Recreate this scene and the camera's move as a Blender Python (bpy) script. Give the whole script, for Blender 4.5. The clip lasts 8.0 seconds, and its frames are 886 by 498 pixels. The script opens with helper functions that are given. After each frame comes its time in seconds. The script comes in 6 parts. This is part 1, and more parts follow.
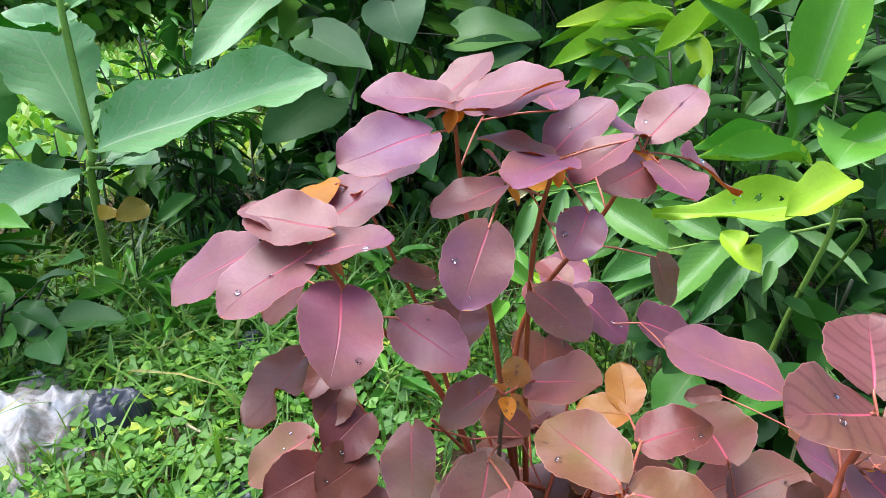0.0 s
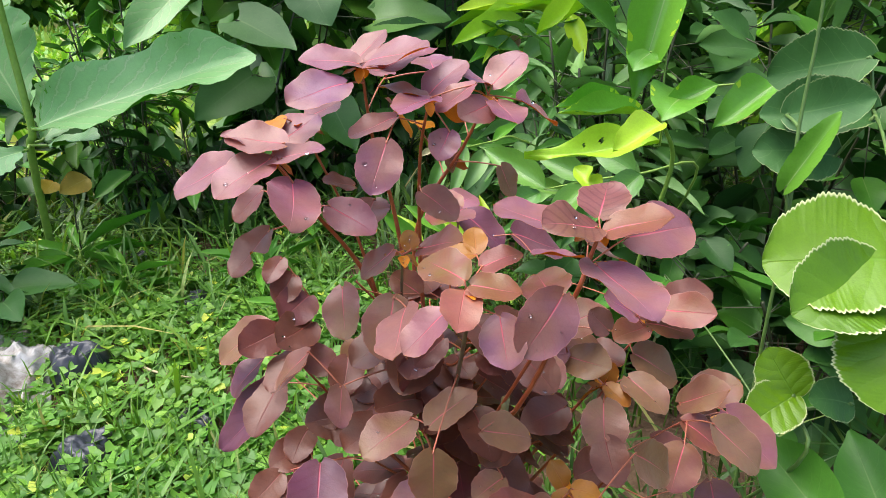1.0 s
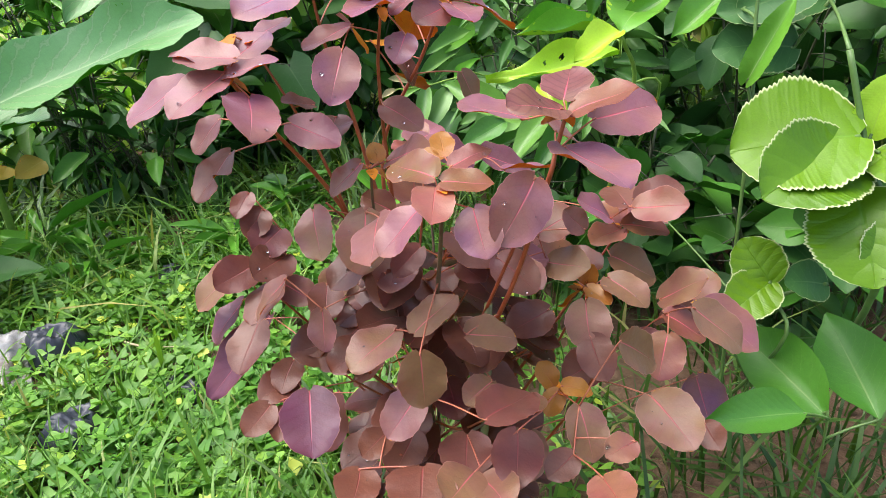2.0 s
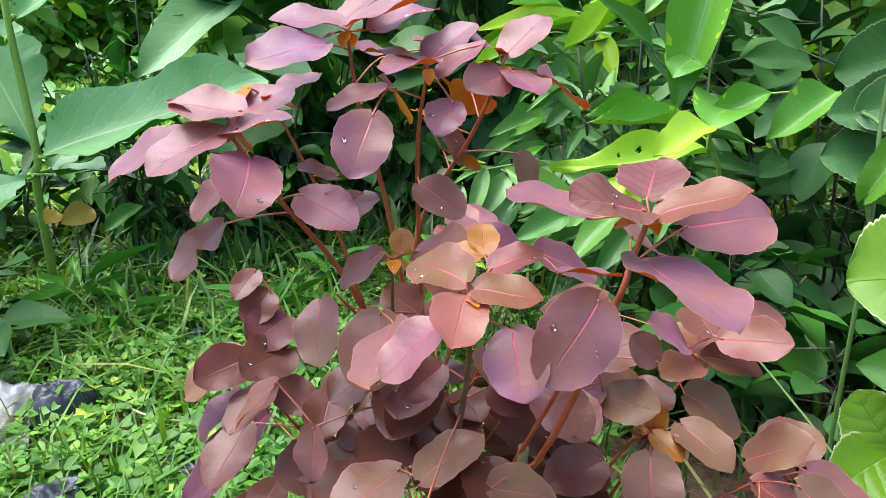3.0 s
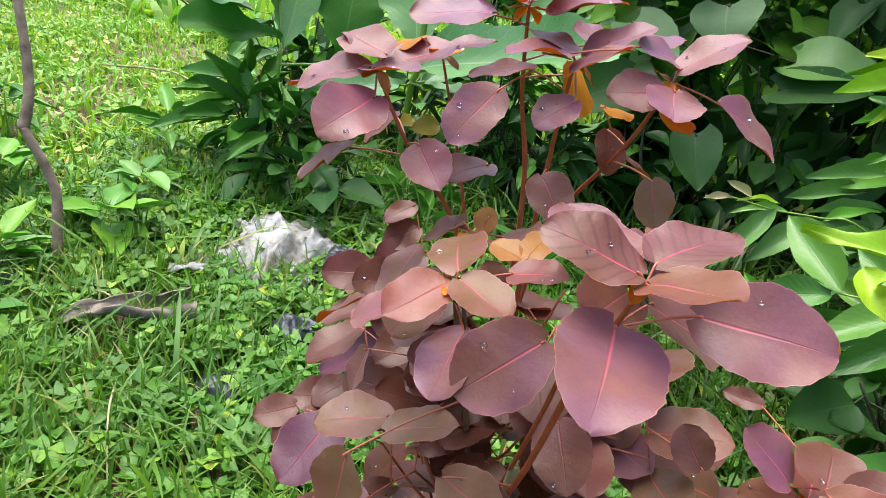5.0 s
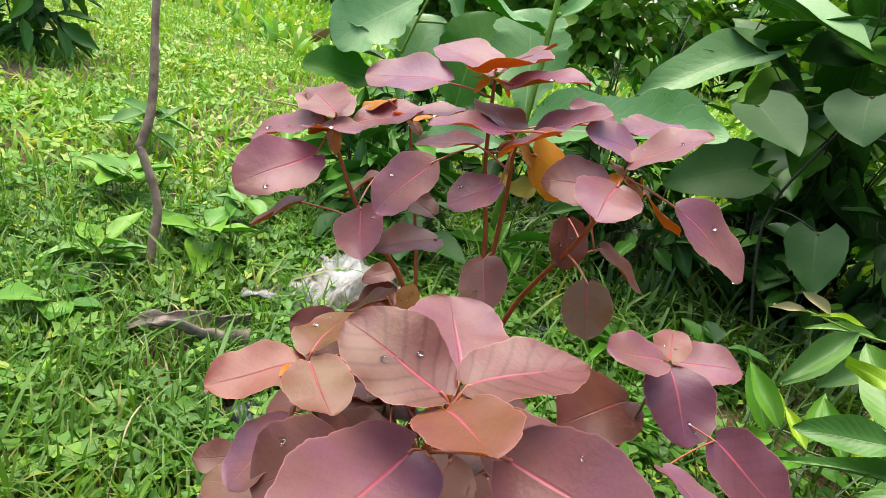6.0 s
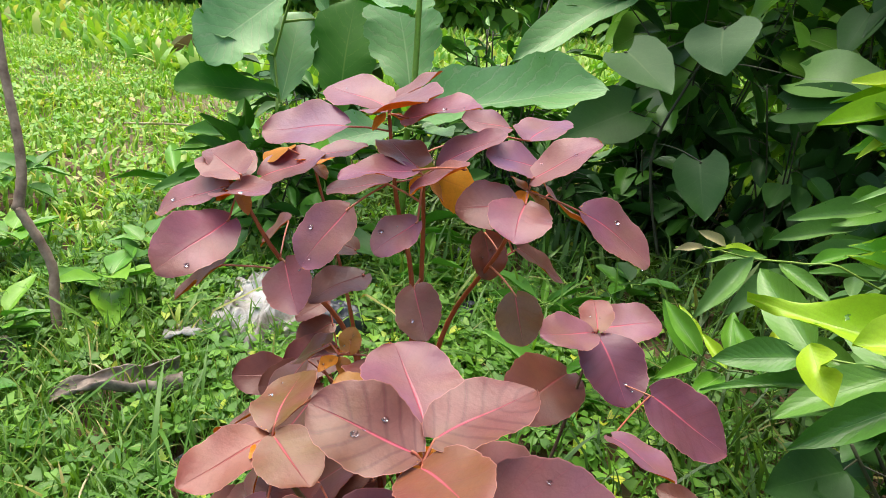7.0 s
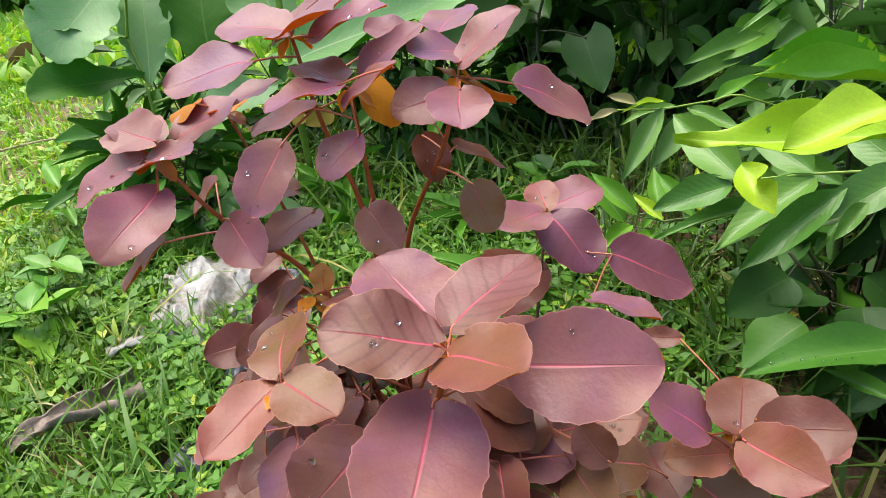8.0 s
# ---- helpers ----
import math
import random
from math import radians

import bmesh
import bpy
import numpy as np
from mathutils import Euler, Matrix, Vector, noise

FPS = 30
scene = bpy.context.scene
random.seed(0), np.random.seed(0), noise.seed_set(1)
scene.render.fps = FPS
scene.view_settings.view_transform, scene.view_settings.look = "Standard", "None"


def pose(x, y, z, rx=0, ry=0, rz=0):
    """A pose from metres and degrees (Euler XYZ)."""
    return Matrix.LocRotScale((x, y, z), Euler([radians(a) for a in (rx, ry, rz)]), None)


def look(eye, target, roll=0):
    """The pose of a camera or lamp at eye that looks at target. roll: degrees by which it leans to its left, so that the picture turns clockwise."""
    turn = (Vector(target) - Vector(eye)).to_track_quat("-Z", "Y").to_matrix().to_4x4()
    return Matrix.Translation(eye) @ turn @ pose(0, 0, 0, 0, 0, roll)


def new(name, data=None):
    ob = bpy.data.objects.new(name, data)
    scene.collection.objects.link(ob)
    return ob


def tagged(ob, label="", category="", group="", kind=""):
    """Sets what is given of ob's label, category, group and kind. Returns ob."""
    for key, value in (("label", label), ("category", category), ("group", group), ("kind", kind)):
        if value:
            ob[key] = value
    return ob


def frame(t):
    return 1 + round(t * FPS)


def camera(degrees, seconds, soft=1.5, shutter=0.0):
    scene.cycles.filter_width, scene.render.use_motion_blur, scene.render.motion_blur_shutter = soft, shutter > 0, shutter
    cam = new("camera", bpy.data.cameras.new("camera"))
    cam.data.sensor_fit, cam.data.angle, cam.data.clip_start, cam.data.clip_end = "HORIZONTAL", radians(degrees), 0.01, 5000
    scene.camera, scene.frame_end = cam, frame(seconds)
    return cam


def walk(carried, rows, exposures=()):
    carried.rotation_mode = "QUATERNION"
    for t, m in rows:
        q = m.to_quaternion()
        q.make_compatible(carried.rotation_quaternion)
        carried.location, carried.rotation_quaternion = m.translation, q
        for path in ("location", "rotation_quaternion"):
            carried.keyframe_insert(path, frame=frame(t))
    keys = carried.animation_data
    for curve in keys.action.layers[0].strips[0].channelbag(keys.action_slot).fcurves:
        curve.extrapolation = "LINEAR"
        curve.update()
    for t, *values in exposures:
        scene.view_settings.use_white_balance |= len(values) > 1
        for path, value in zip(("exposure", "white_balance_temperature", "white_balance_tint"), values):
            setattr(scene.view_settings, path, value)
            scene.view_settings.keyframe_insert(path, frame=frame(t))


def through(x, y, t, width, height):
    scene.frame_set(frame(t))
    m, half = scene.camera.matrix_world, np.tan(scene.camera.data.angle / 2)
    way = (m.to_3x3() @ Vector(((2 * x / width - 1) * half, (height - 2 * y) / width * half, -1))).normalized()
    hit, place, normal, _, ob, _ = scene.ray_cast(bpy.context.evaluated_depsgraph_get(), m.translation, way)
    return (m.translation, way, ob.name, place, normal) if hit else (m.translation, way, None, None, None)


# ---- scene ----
cam = camera(67.85, 8.0, soft=0.45)
EXPO = 1.5
PATH = [
    (0, (0.1030, 0.0143, 0.9264), (-0.0206, 1.8732, 0.1988), -1.19),
    (0.5, (0.1077, -0.1404, 0.9386), (0.0392, 1.7256, 0.2221), -0.81),
    (1, (0.1313, -0.2394, 0.9414), (0.2167, 1.6022, 0.1659), -1.03),
    (1.2, (0.1465, -0.2668, 0.9242), (0.2995, 1.5596, 0.1235), -1.20),
    (2.3, (0.1263, -0.2442, 0.8613), (0.2496, 1.5526, -0.0083), -6.83),
    (2.5, (0.1352, -0.1992, 0.8475), (0.2246, 1.6498, 0.0905), -6.03),
    (3, (0.1592, -0.1191, 0.8454), (0.1643, 1.7802, 0.2187), -1.37),
    (3.5, (0.1910, -0.0560, 0.8556), (0.0835, 1.8209, 0.1732), -2.10),
    (4, (0.2553, -0.0326, 0.8556), (-0.2678, 1.7625, 0.1456), 5.53),
    (4.5, (0.2911, -0.0627, 0.8690), (-0.4386, 1.6757, 0.2015), 8.72),
    (4.7, (0.3210, -0.0755, 0.8687), (-0.4938, 1.5989, 0.1388), 9.10),
    (5.8, (0.4760, 0.0845, 0.8893), (-0.8100, 1.4037, 0.1110), 14.85),
    (6, (0.4664, 0.0943, 0.9049), (-0.8512, 1.4160, 0.1859), 14.38),
    (6.5, (0.4598, 0.0736, 0.9500), (-0.9143, 1.3775, 0.3081), 13.80),
    (7, (0.4550, 0.0791, 0.9530), (-0.6476, 1.5709, 0.2052), 5.83),
    (7.5, (0.4510, 0.0739, 0.9409), (-0.5112, 1.6221, 0.1179), -1.50),
    (8, (0.4309, 0.0601, 0.9264), (-0.4278, 1.6145, 0.0063), -7.02),
]
walk(cam, [(t, look(eye, target, roll)) for t, eye, target, roll in PATH], [(0.0, EXPO + 0.16, 5600, 13), (1.0, EXPO + 0.17, 6250, 11), (2.5, EXPO + 0.32, 6100, 12), (3.5, EXPO + 0.28, 5500, 8), (4.5, EXPO + 0.20, 5850, 8), (6.0, EXPO, 6650, 8), (8.0, EXPO, 6600, 10)])

# ---- world and light ----
world = bpy.data.worlds.new("sky")
scene.world = world
world.use_nodes = True
wn, wl = world.node_tree.nodes, world.node_tree.links
sky = wn.new("ShaderNodeTexSky")
sky.sky_type, sky.sun_disc = "NISHITA", False
sky.sun_elevation, sky.sun_rotation = radians(72), radians(285)
sky.air_density, sky.dust_density = 1.0, 3.0
wl.new(sky.outputs[0], wn["Background"].inputs[0])
wn["Background"].inputs[1].default_value = 0.12
sun = new("sun", bpy.data.lights.new("sun", "SUN"))
sun.data.energy, sun.data.angle, sun.data.color = 1.75, radians(60), (1.0, 0.95, 0.86)
sun.matrix_world = look((-1.75, 0.45, 5.6), (0, 0, 0))


# ---- materials ----
def mat(name, build, rough=0.5, spec=0.5):
    m = bpy.data.materials.new(name)
    m.use_nodes = True
    nt = m.node_tree
    bsdf = nt.nodes["Principled BSDF"]
    bsdf.inputs["Roughness"].default_value = rough
    bsdf.inputs["Specular IOR Level"].default_value = spec
    build(nt, bsdf)
    return m


def nd(nt, kind, **kw):
    n = nt.nodes.new(kind)
    for k, v in kw.items():
        n.inputs[k.replace("_", " ")].default_value = v
    return n


def ramp(nt, fac, stops):
    r = nt.nodes.new("ShaderNodeValToRGB")
    while len(r.color_ramp.elements) < len(stops):
        r.color_ramp.elements.new(0.5)
    for e, (p, c) in zip(r.color_ramp.elements, stops):
        e.position, e.color = p, (*c, 1)
    nt.links.new(fac, r.inputs[0])
    return r.outputs[0]


def mixc(nt, fac, a, b, mode="MIX"):
    m = nt.nodes.new("ShaderNodeMix")
    m.data_type, m.blend_type = "RGBA", mode
    for sock, v in ((m.inputs[0], fac), (m.inputs[6], a), (m.inputs[7], b)):
        if isinstance(v, (int, float)):
            sock.default_value = v
        elif isinstance(v, tuple):
            sock.default_value = (*v, 1)
        else:
            nt.links.new(v, sock)
    return m.outputs[2]


def math_node(nt, op, a, b=None, c=None):
    m = nt.nodes.new("ShaderNodeMath")
    m.operation = op
    for sock, v in zip(m.inputs, (a, b, c)):
        if v is None:
            continue
        if isinstance(v, (int, float)):
            sock.default_value = v
        else:
            nt.links.new(v, sock)
    return m.outputs[0]


def noise_at(nt, scale, detail=4.0, vec=None, rough=0.6):
    n = nd(nt, "ShaderNodeTexNoise", Scale=scale, Detail=detail, Roughness=rough)
    if vec is None:
        vec = nt.nodes.new("ShaderNodeTexCoord").outputs["Object"]
    nt.links.new(vec, n.inputs["Vector"])
    return n.outputs["Fac"]


def bump(nt, bsdf, height, strength=0.3, dist=0.002):
    b = nd(nt, "ShaderNodeBump", Strength=strength, Distance=dist)
    nt.links.new(height, b.inputs["Height"])
    nt.links.new(b.outputs[0], bsdf.inputs["Normal"])


def leaf_material(name, stops, rib, rib_share, veins, island=False, rough=0.42, through=0.25, through_tint=(1, 1, 1), ribs=9.0, blotch=0.35, spec=0.5, rib_wide=0.030, bands=0.0, rim=None, rim_share=0.5, relief=0.8, furrow=0.5, vein_wide=0.10, tone=None, sky_bloom=0.0, rim_wide=0.035, pucker=0.2):
    """A leaf's skin: colour that differs from leaf to leaf, a midrib, side veins, blotches and some light let through."""

    def build(nt, bsdf):
        uv = nt.nodes.new("ShaderNodeUVMap").outputs[0]
        sep = nt.nodes.new("ShaderNodeSeparateXYZ")
        nt.links.new(uv, sep.inputs[0])
        across = math_node(nt, "ABSOLUTE", math_node(nt, "SUBTRACT", sep.outputs[0], 0.5))
        along = sep.outputs[1]
        if island:
            rnd = nt.nodes.new("ShaderNodeNewGeometry").outputs["Random Per Island"]
        else:
            rnd = nt.nodes.new("ShaderNodeObjectInfo").outputs["Random"]
        base = ramp(nt, rnd, stops)
        pos = nt.nodes.new("ShaderNodeNewGeometry").outputs["Position"]
        patch = noise_at(nt, 28.0, 4.0, pos)
        if tone:
            shift = ramp(nt, noise_at(nt, 16.0, 2.0, pos), [(0.38, (0, 0, 0)), (0.60, (0.9, 0.9, 0.9))])
            base = mixc(nt, shift, base, tone)
        fine = noise_at(nt, 420.0, 3.0, pos)
        col = mixc(nt, math_node(nt, "MULTIPLY", patch, blotch), base, mixc(nt, 1.0, base, (0.62, 0.6, 0.66), "MULTIPLY"))
        col = mixc(nt, math_node(nt, "MULTIPLY", fine, 0.25), col, mixc(nt, 1.0, col, (1.25, 1.2, 1.2), "MULTIPLY"))
        mott = ramp(nt, noise_at(nt, 110.0, 5.0, pos, 0.7), [(0.40, (0, 0, 0)), (0.62, (1, 1, 1))])
        col = mixc(nt, math_node(nt, "MULTIPLY", mott, 0.22), col, mixc(nt, 1.0, col, (1.35, 1.32, 1.25), "MULTIPLY"))
        net = nt.nodes.new("ShaderNodeTexVoronoi")
        net.feature = "DISTANCE_TO_EDGE"
        net.inputs["Scale"].default_value = 240.0
        nt.links.new(pos, net.inputs["Vector"])
        line = nd(nt, "ShaderNodeMapRange", From_Min=0.10, From_Max=0.0)
        nt.links.new(net.outputs["Distance"], line.inputs[0])
        col = mixc(nt, math_node(nt, "MULTIPLY", line.outputs[0], 0.16), col, mixc(nt, 1.0, col, (0.6, 0.55, 0.6), "MULTIPLY"))
        # side veins run outward and forward from the midrib
        ph = math_node(nt, "SUBTRACT", along, math_node(nt, "MULTIPLY", across, 0.55))
        wob = math_node(nt, "MULTIPLY_ADD", patch, 0.13, ph)
        w = math_node(nt, "ABSOLUTE", math_node(nt, "SINE", math_node(nt, "MULTIPLY", wob, ribs * 3.1416)))
        lat = nd(nt, "ShaderNodeMapRange", From_Min=vein_wide, From_Max=0.0)
        nt.links.new(w, lat.inputs[0])
        col = mixc(nt, math_node(nt, "MULTIPLY", lat.outputs[0], veins), col, rib)
        if bands:
            soft = nd(nt, "ShaderNodeMapRange", From_Min=0.55, From_Max=0.0)
            nt.links.new(w, soft.inputs[0])
            col = mixc(nt, math_node(nt, "MULTIPLY", soft.outputs[0], bands), col, mixc(nt, 1.0, col, (0.55, 0.42, 0.45), "MULTIPLY"))
        if rim:
            out = nd(nt, "ShaderNodeMapRange", From_Min=0.5 - rim_wide, From_Max=0.5 - rim_wide * 0.3)
            nt.links.new(across, out.inputs[0])
            col = mixc(nt, math_node(nt, "MULTIPLY", out.outputs[0], rim_share), col, rim)
        mid = nd(nt, "ShaderNodeMapRange", From_Max=0.0)
        nt.links.new(math_node(nt, "MULTIPLY", math_node(nt, "SUBTRACT", 1.12, along), rib_wide), mid.inputs["From Min"])
        nt.links.new(across, mid.inputs[0])
        col = mixc(nt, math_node(nt, "MULTIPLY", mid.outputs[0], math_node(nt, "MULTIPLY", math_node(nt, "SUBTRACT", 1.15, along), rib_share)), col, rib)
        nt.links.new(col, bsdf.inputs["Base Color"])
        h = math_node(nt, "ADD", math_node(nt, "MULTIPLY", math_node(nt, "SUBTRACT", math_node(nt, "MULTIPLY", w, furrow), mid.outputs[0]), 0.6), math_node(nt, "MULTIPLY_ADD", fine, 0.25, math_node(nt, "MULTIPLY", patch, relief)))
        bump(nt, bsdf, h, pucker, 0.0015)
        rr = nd(nt, "ShaderNodeMapRange", To_Min=rough - 0.07, To_Max=rough + 0.12)
        nt.links.new(patch, rr.inputs[0])
        nt.links.new(rr.outputs[0], bsdf.inputs["Roughness"])
        if sky_bloom:
            # matte leaf bloom, its lavender tint standing in for the sky's bluish reflection
            bsdf.inputs["Sheen Weight"].default_value = sky_bloom
            bsdf.inputs["Sheen Roughness"].default_value = 0.45
            bsdf.inputs["Sheen Tint"].default_value = (0.92, 0.86, 1.0, 1)
        if through > 0:
            tr = nt.nodes.new("ShaderNodeBsdfTranslucent")
            nt.links.new(mixc(nt, 1.0, col, through_tint, "MULTIPLY"), tr.inputs[0])
            mx = nt.nodes.new("ShaderNodeMixShader")
            mx.inputs[0].default_value = through
            nt.links.new(bsdf.outputs[0], mx.inputs[1])
            nt.links.new(tr.outputs[0], mx.inputs[2])
            nt.links.new(mx.outputs[0], nt.nodes["Material Output"].inputs[0])

    return mat(name, build, rough, spec)


PINK = (0.82, 0.13, 0.20)
EDGE = (0.70, 0.32, 0.28)
SKIN = dict(ribs=6.0, rim=EDGE, rim_share=0.45, rim_wide=0.014, blotch=0.6, furrow=0.12, through=0.30, through_tint=(1.4, 0.62, 0.64), relief=1.5, sky_bloom=0.17, pucker=0.5, rough=0.36)
PURPLE = leaf_material("mauve_leaf", [(0.0, (0.302, 0.093, 0.125)), (0.2, (0.260, 0.098, 0.179)), (0.4, (0.318, 0.114, 0.125)), (0.6, (0.239, 0.098, 0.192)), (0.8, (0.302, 0.123, 0.109)), (1.0, (0.297, 0.109, 0.156))], PINK, 0.75, 0.12, bands=0.14, tone=(0.302, 0.128, 0.094), **SKIN)
BRONZE = leaf_material("bronze_leaf", [(0.0, (0.245, 0.100, 0.030)), (0.5, (0.255, 0.090, 0.046)), (1.0, (0.200, 0.112, 0.022))], PINK, 0.95, 0.12, bands=0.16, tone=(0.265, 0.078, 0.062), **{**SKIN, "sky_bloom": 0.06})
STRIPED = leaf_material("striped_bronze_leaf", [(0.0, (0.205, 0.098, 0.040)), (1.0, (0.215, 0.092, 0.046))], PINK, 0.95, 0.12, bands=0.75, tone=(0.235, 0.080, 0.070), **{**SKIN, "sky_bloom": 0.06})
DUSK = leaf_material("brown_mauve_leaf", [(0.0, (0.270, 0.108, 0.065)), (0.35, (0.300, 0.117, 0.092)), (0.7, (0.245, 0.136, 0.051)), (1.0, (0.285, 0.105, 0.102))], PINK, 0.7, 0.12, bands=0.14, tone=(0.260, 0.143, 0.058), **SKIN)
PLUM = leaf_material("dark_purple_leaf", [(0.0, (0.165, 0.050, 0.080)), (1.0, (0.185, 0.060, 0.112))], PINK, 0.7, 0.12, bands=0.35, tone=(0.175, 0.056, 0.070), **SKIN)
SALMON = leaf_material("salmon_leaf", [(0.0, (0.342, 0.110, 0.072)), (1.0, (0.304, 0.105, 0.081))], (0.60, 0.09, 0.10), 0.6, 0.12, bands=0.12, tone=(0.314, 0.142, 0.063), **SKIN)
ORANGE = leaf_material("young_orange_leaf", [(0.0, (0.46, 0.22, 0.018)), (1.0, (0.38, 0.17, 0.02))], (0.5, 0.14, 0.04), 0.5, 0.04, tone=(0.42, 0.17, 0.025), **{**SKIN, "sky_bloom": 0.08})
# old leaves' own dark wine, also used to darken leaves that lie in shade
WINE = leaf_material("dark_wine_leaf", [(0.0, (0.160, 0.044, 0.034)), (0.35, (0.190, 0.065, 0.036)), (0.7, (0.170, 0.058, 0.032)), (1.0, (0.175, 0.049, 0.053))], (0.42, 0.06, 0.07), 0.5, 0.12, bands=0.16, tone=(0.185, 0.070, 0.036), **{**SKIN, "rim": (0.34, 0.11, 0.09), "sky_bloom": 0.10})
# bright orange-gold base: the glow of light through the leaf is put into it
UNDER = leaf_material("leaf_underside", [(0.0, (0.80, 0.40, 0.03)), (1.0, (0.72, 0.33, 0.03))], (0.56, 0.20, 0.03), 0.4, 0.04, through=0.6, through_tint=(1.2, 1.0, 0.4), furrow=0.1)


def stem_stuff(a, b, scale=60.0, rough=0.5):
    def build(nt, bsdf):
        col = ramp(nt, noise_at(nt, scale, 5.0), [(0.3, a), (0.7, b)])
        nt.links.new(col, bsdf.inputs["Base Color"])
        bump(nt, bsdf, noise_at(nt, scale * 4, 3.0), 0.4, 0.001)

    return build


RED_STEM = mat("red_stem", stem_stuff((0.26, 0.048, 0.018), (0.40, 0.09, 0.03)), 0.42)
PETIOLE = mat("petiole", stem_stuff((0.40, 0.085, 0.05), (0.50, 0.17, 0.09)), 0.4)
GREEN_BARK = mat("green_bark", stem_stuff((0.15, 0.14, 0.05), (0.22, 0.19, 0.08)), 0.6)
BARK = mat("shrub_bark", stem_stuff((0.16, 0.10, 0.05), (0.11, 0.05, 0.03)), 0.65)
GREEN_STEM = mat("green_stem", stem_stuff((0.27, 0.40, 0.06), (0.19, 0.31, 0.045)), 0.5)
MOSS_STEM = mat("moss_green_stem", stem_stuff((0.11, 0.20, 0.04), (0.08, 0.14, 0.03)), 0.5)
DARK_STEM = mat("dark_stem", stem_stuff((0.06, 0.07, 0.025), (0.04, 0.04, 0.02)), 0.6)
TRUNK = mat("sapling_bark", stem_stuff((0.12, 0.07, 0.045), (0.34, 0.24, 0.17), 30.0), 0.75)

PALE = (0.42, 0.52, 0.22)
TEAK = leaf_material("broad_leaf", [(0.0, (0.17, 0.38, 0.11)), (1.0, (0.24, 0.45, 0.17))], (0.46, 0.62, 0.30), 0.95, 0.5, vein_wide=0.3, furrow=1.0, ribs=10.0, rough=0.42, through_tint=(0.9, 1.1, 0.4), rib_wide=0.03, bands=0.3, spec=0.5, pucker=0.45)
TEAK_UNDER = leaf_material("broad_leaf_underside", [(0.0, (0.085, 0.27, 0.022)), (1.0, (0.115, 0.31, 0.028))], (0.30, 0.44, 0.10), 0.8, 0.3, ribs=9.0, rough=0.55, through=0.55, through_tint=(1.0, 1.2, 0.3))
DARK = leaf_material("dark_green_leaf", [(0.0, (0.029, 0.094, 0.016)), (0.5, (0.041, 0.124, 0.020)), (1.0, (0.056, 0.155, 0.027))], (0.10, 0.18, 0.06), 0.6, 0.25, ribs=8.0, rough=0.45, through_tint=(0.9, 1.2, 0.4), spec=0.3)
MID = leaf_material("green_leaf", [(0.0, (0.056, 0.185, 0.016)), (0.5, (0.078, 0.235, 0.018)), (1.0, (0.066, 0.21, 0.024))], (0.20, 0.33, 0.09), 0.7, 0.2, ribs=10.0, rough=0.42, through_tint=(1.0, 1.2, 0.3), spec=0.35)
DULL = leaf_material("shade_heart_leaf", [(0.0, (0.055, 0.135, 0.038)), (1.0, (0.075, 0.165, 0.05))], (0.16, 0.26, 0.10), 0.6, 0.2, ribs=7.0, rough=0.5, through_tint=(0.9, 1.2, 0.4), spec=0.3)
LIME = leaf_material("lime_leaf", [(0.0, (0.38, 0.62, 0.03)), (1.0, (0.50, 0.66, 0.03))], (0.34, 0.48, 0.08), 0.5, 0.12, ribs=12.0, rough=0.36, through=0.35, through_tint=(1.1, 1.1, 0.2))
YOUNG = leaf_material("young_green_leaf", [(0.0, (0.19, 0.45, 0.03)), (1.0, (0.25, 0.50, 0.04))], PALE, 0.7, 0.15, ribs=9.0, rough=0.4, through=0.35, through_tint=(1.1, 1.1, 0.2))
FRESH = leaf_material("fresh_green_leaf", [(0.0, (0.115, 0.33, 0.025)), (1.0, (0.165, 0.39, 0.034))], PALE, 0.8, 0.12, ribs=14.0, rough=0.34, through=0.3, through_tint=(1.0, 1.2, 0.3))
GREY = leaf_material("dull_green_leaf", [(0.0, (0.15, 0.33, 0.060)), (1.0, (0.21, 0.40, 0.10))], (0.2, 0.3, 0.13), 0.6, 0.12, ribs=12.0, rough=0.4)
KAL = leaf_material("succulent_leaf", [(0.0, (0.105, 0.235, 0.003)), (0.5, (0.135, 0.27, 0.004)), (1.0, (0.08, 0.19, 0.004))], (0.16, 0.33, 0.04), 0.4, 0.10, ribs=5.0, vein_wide=0.2, furrow=1.2, pucker=0.7, spec=0.35, rough=0.33, rim=(0.66, 0.68, 0.34), rim_share=0.9, rim_wide=0.03)
DEWY = leaf_material("dewy_green_leaf", [(0.0, (0.075, 0.23, 0.028)), (0.5, (0.11, 0.275, 0.040)), (1.0, (0.145, 0.31, 0.04))], (0.24, 0.42, 0.12), 0.7, 0.16, ribs=11.0, rough=0.32, through_tint=(1.0, 1.2, 0.3), spec=0.5, pucker=0.4)
WEEDY = leaf_material("weed_leaf", [(0.0, (0.075, 0.23, 0.02)), (1.0, (0.095, 0.27, 0.025))], (0.2, 0.36, 0.08), 0.7, 0.15, ribs=12.0, rough=0.36, through=0.3, through_tint=(1.0, 1.2, 0.3))
DRY = leaf_material("dry_leaf", [(0.0, (0.32, 0.19, 0.10)), (1.0, (0.38, 0.22, 0.13))], (0.25, 0.14, 0.08), 0.7, 0.2, rough=0.7)
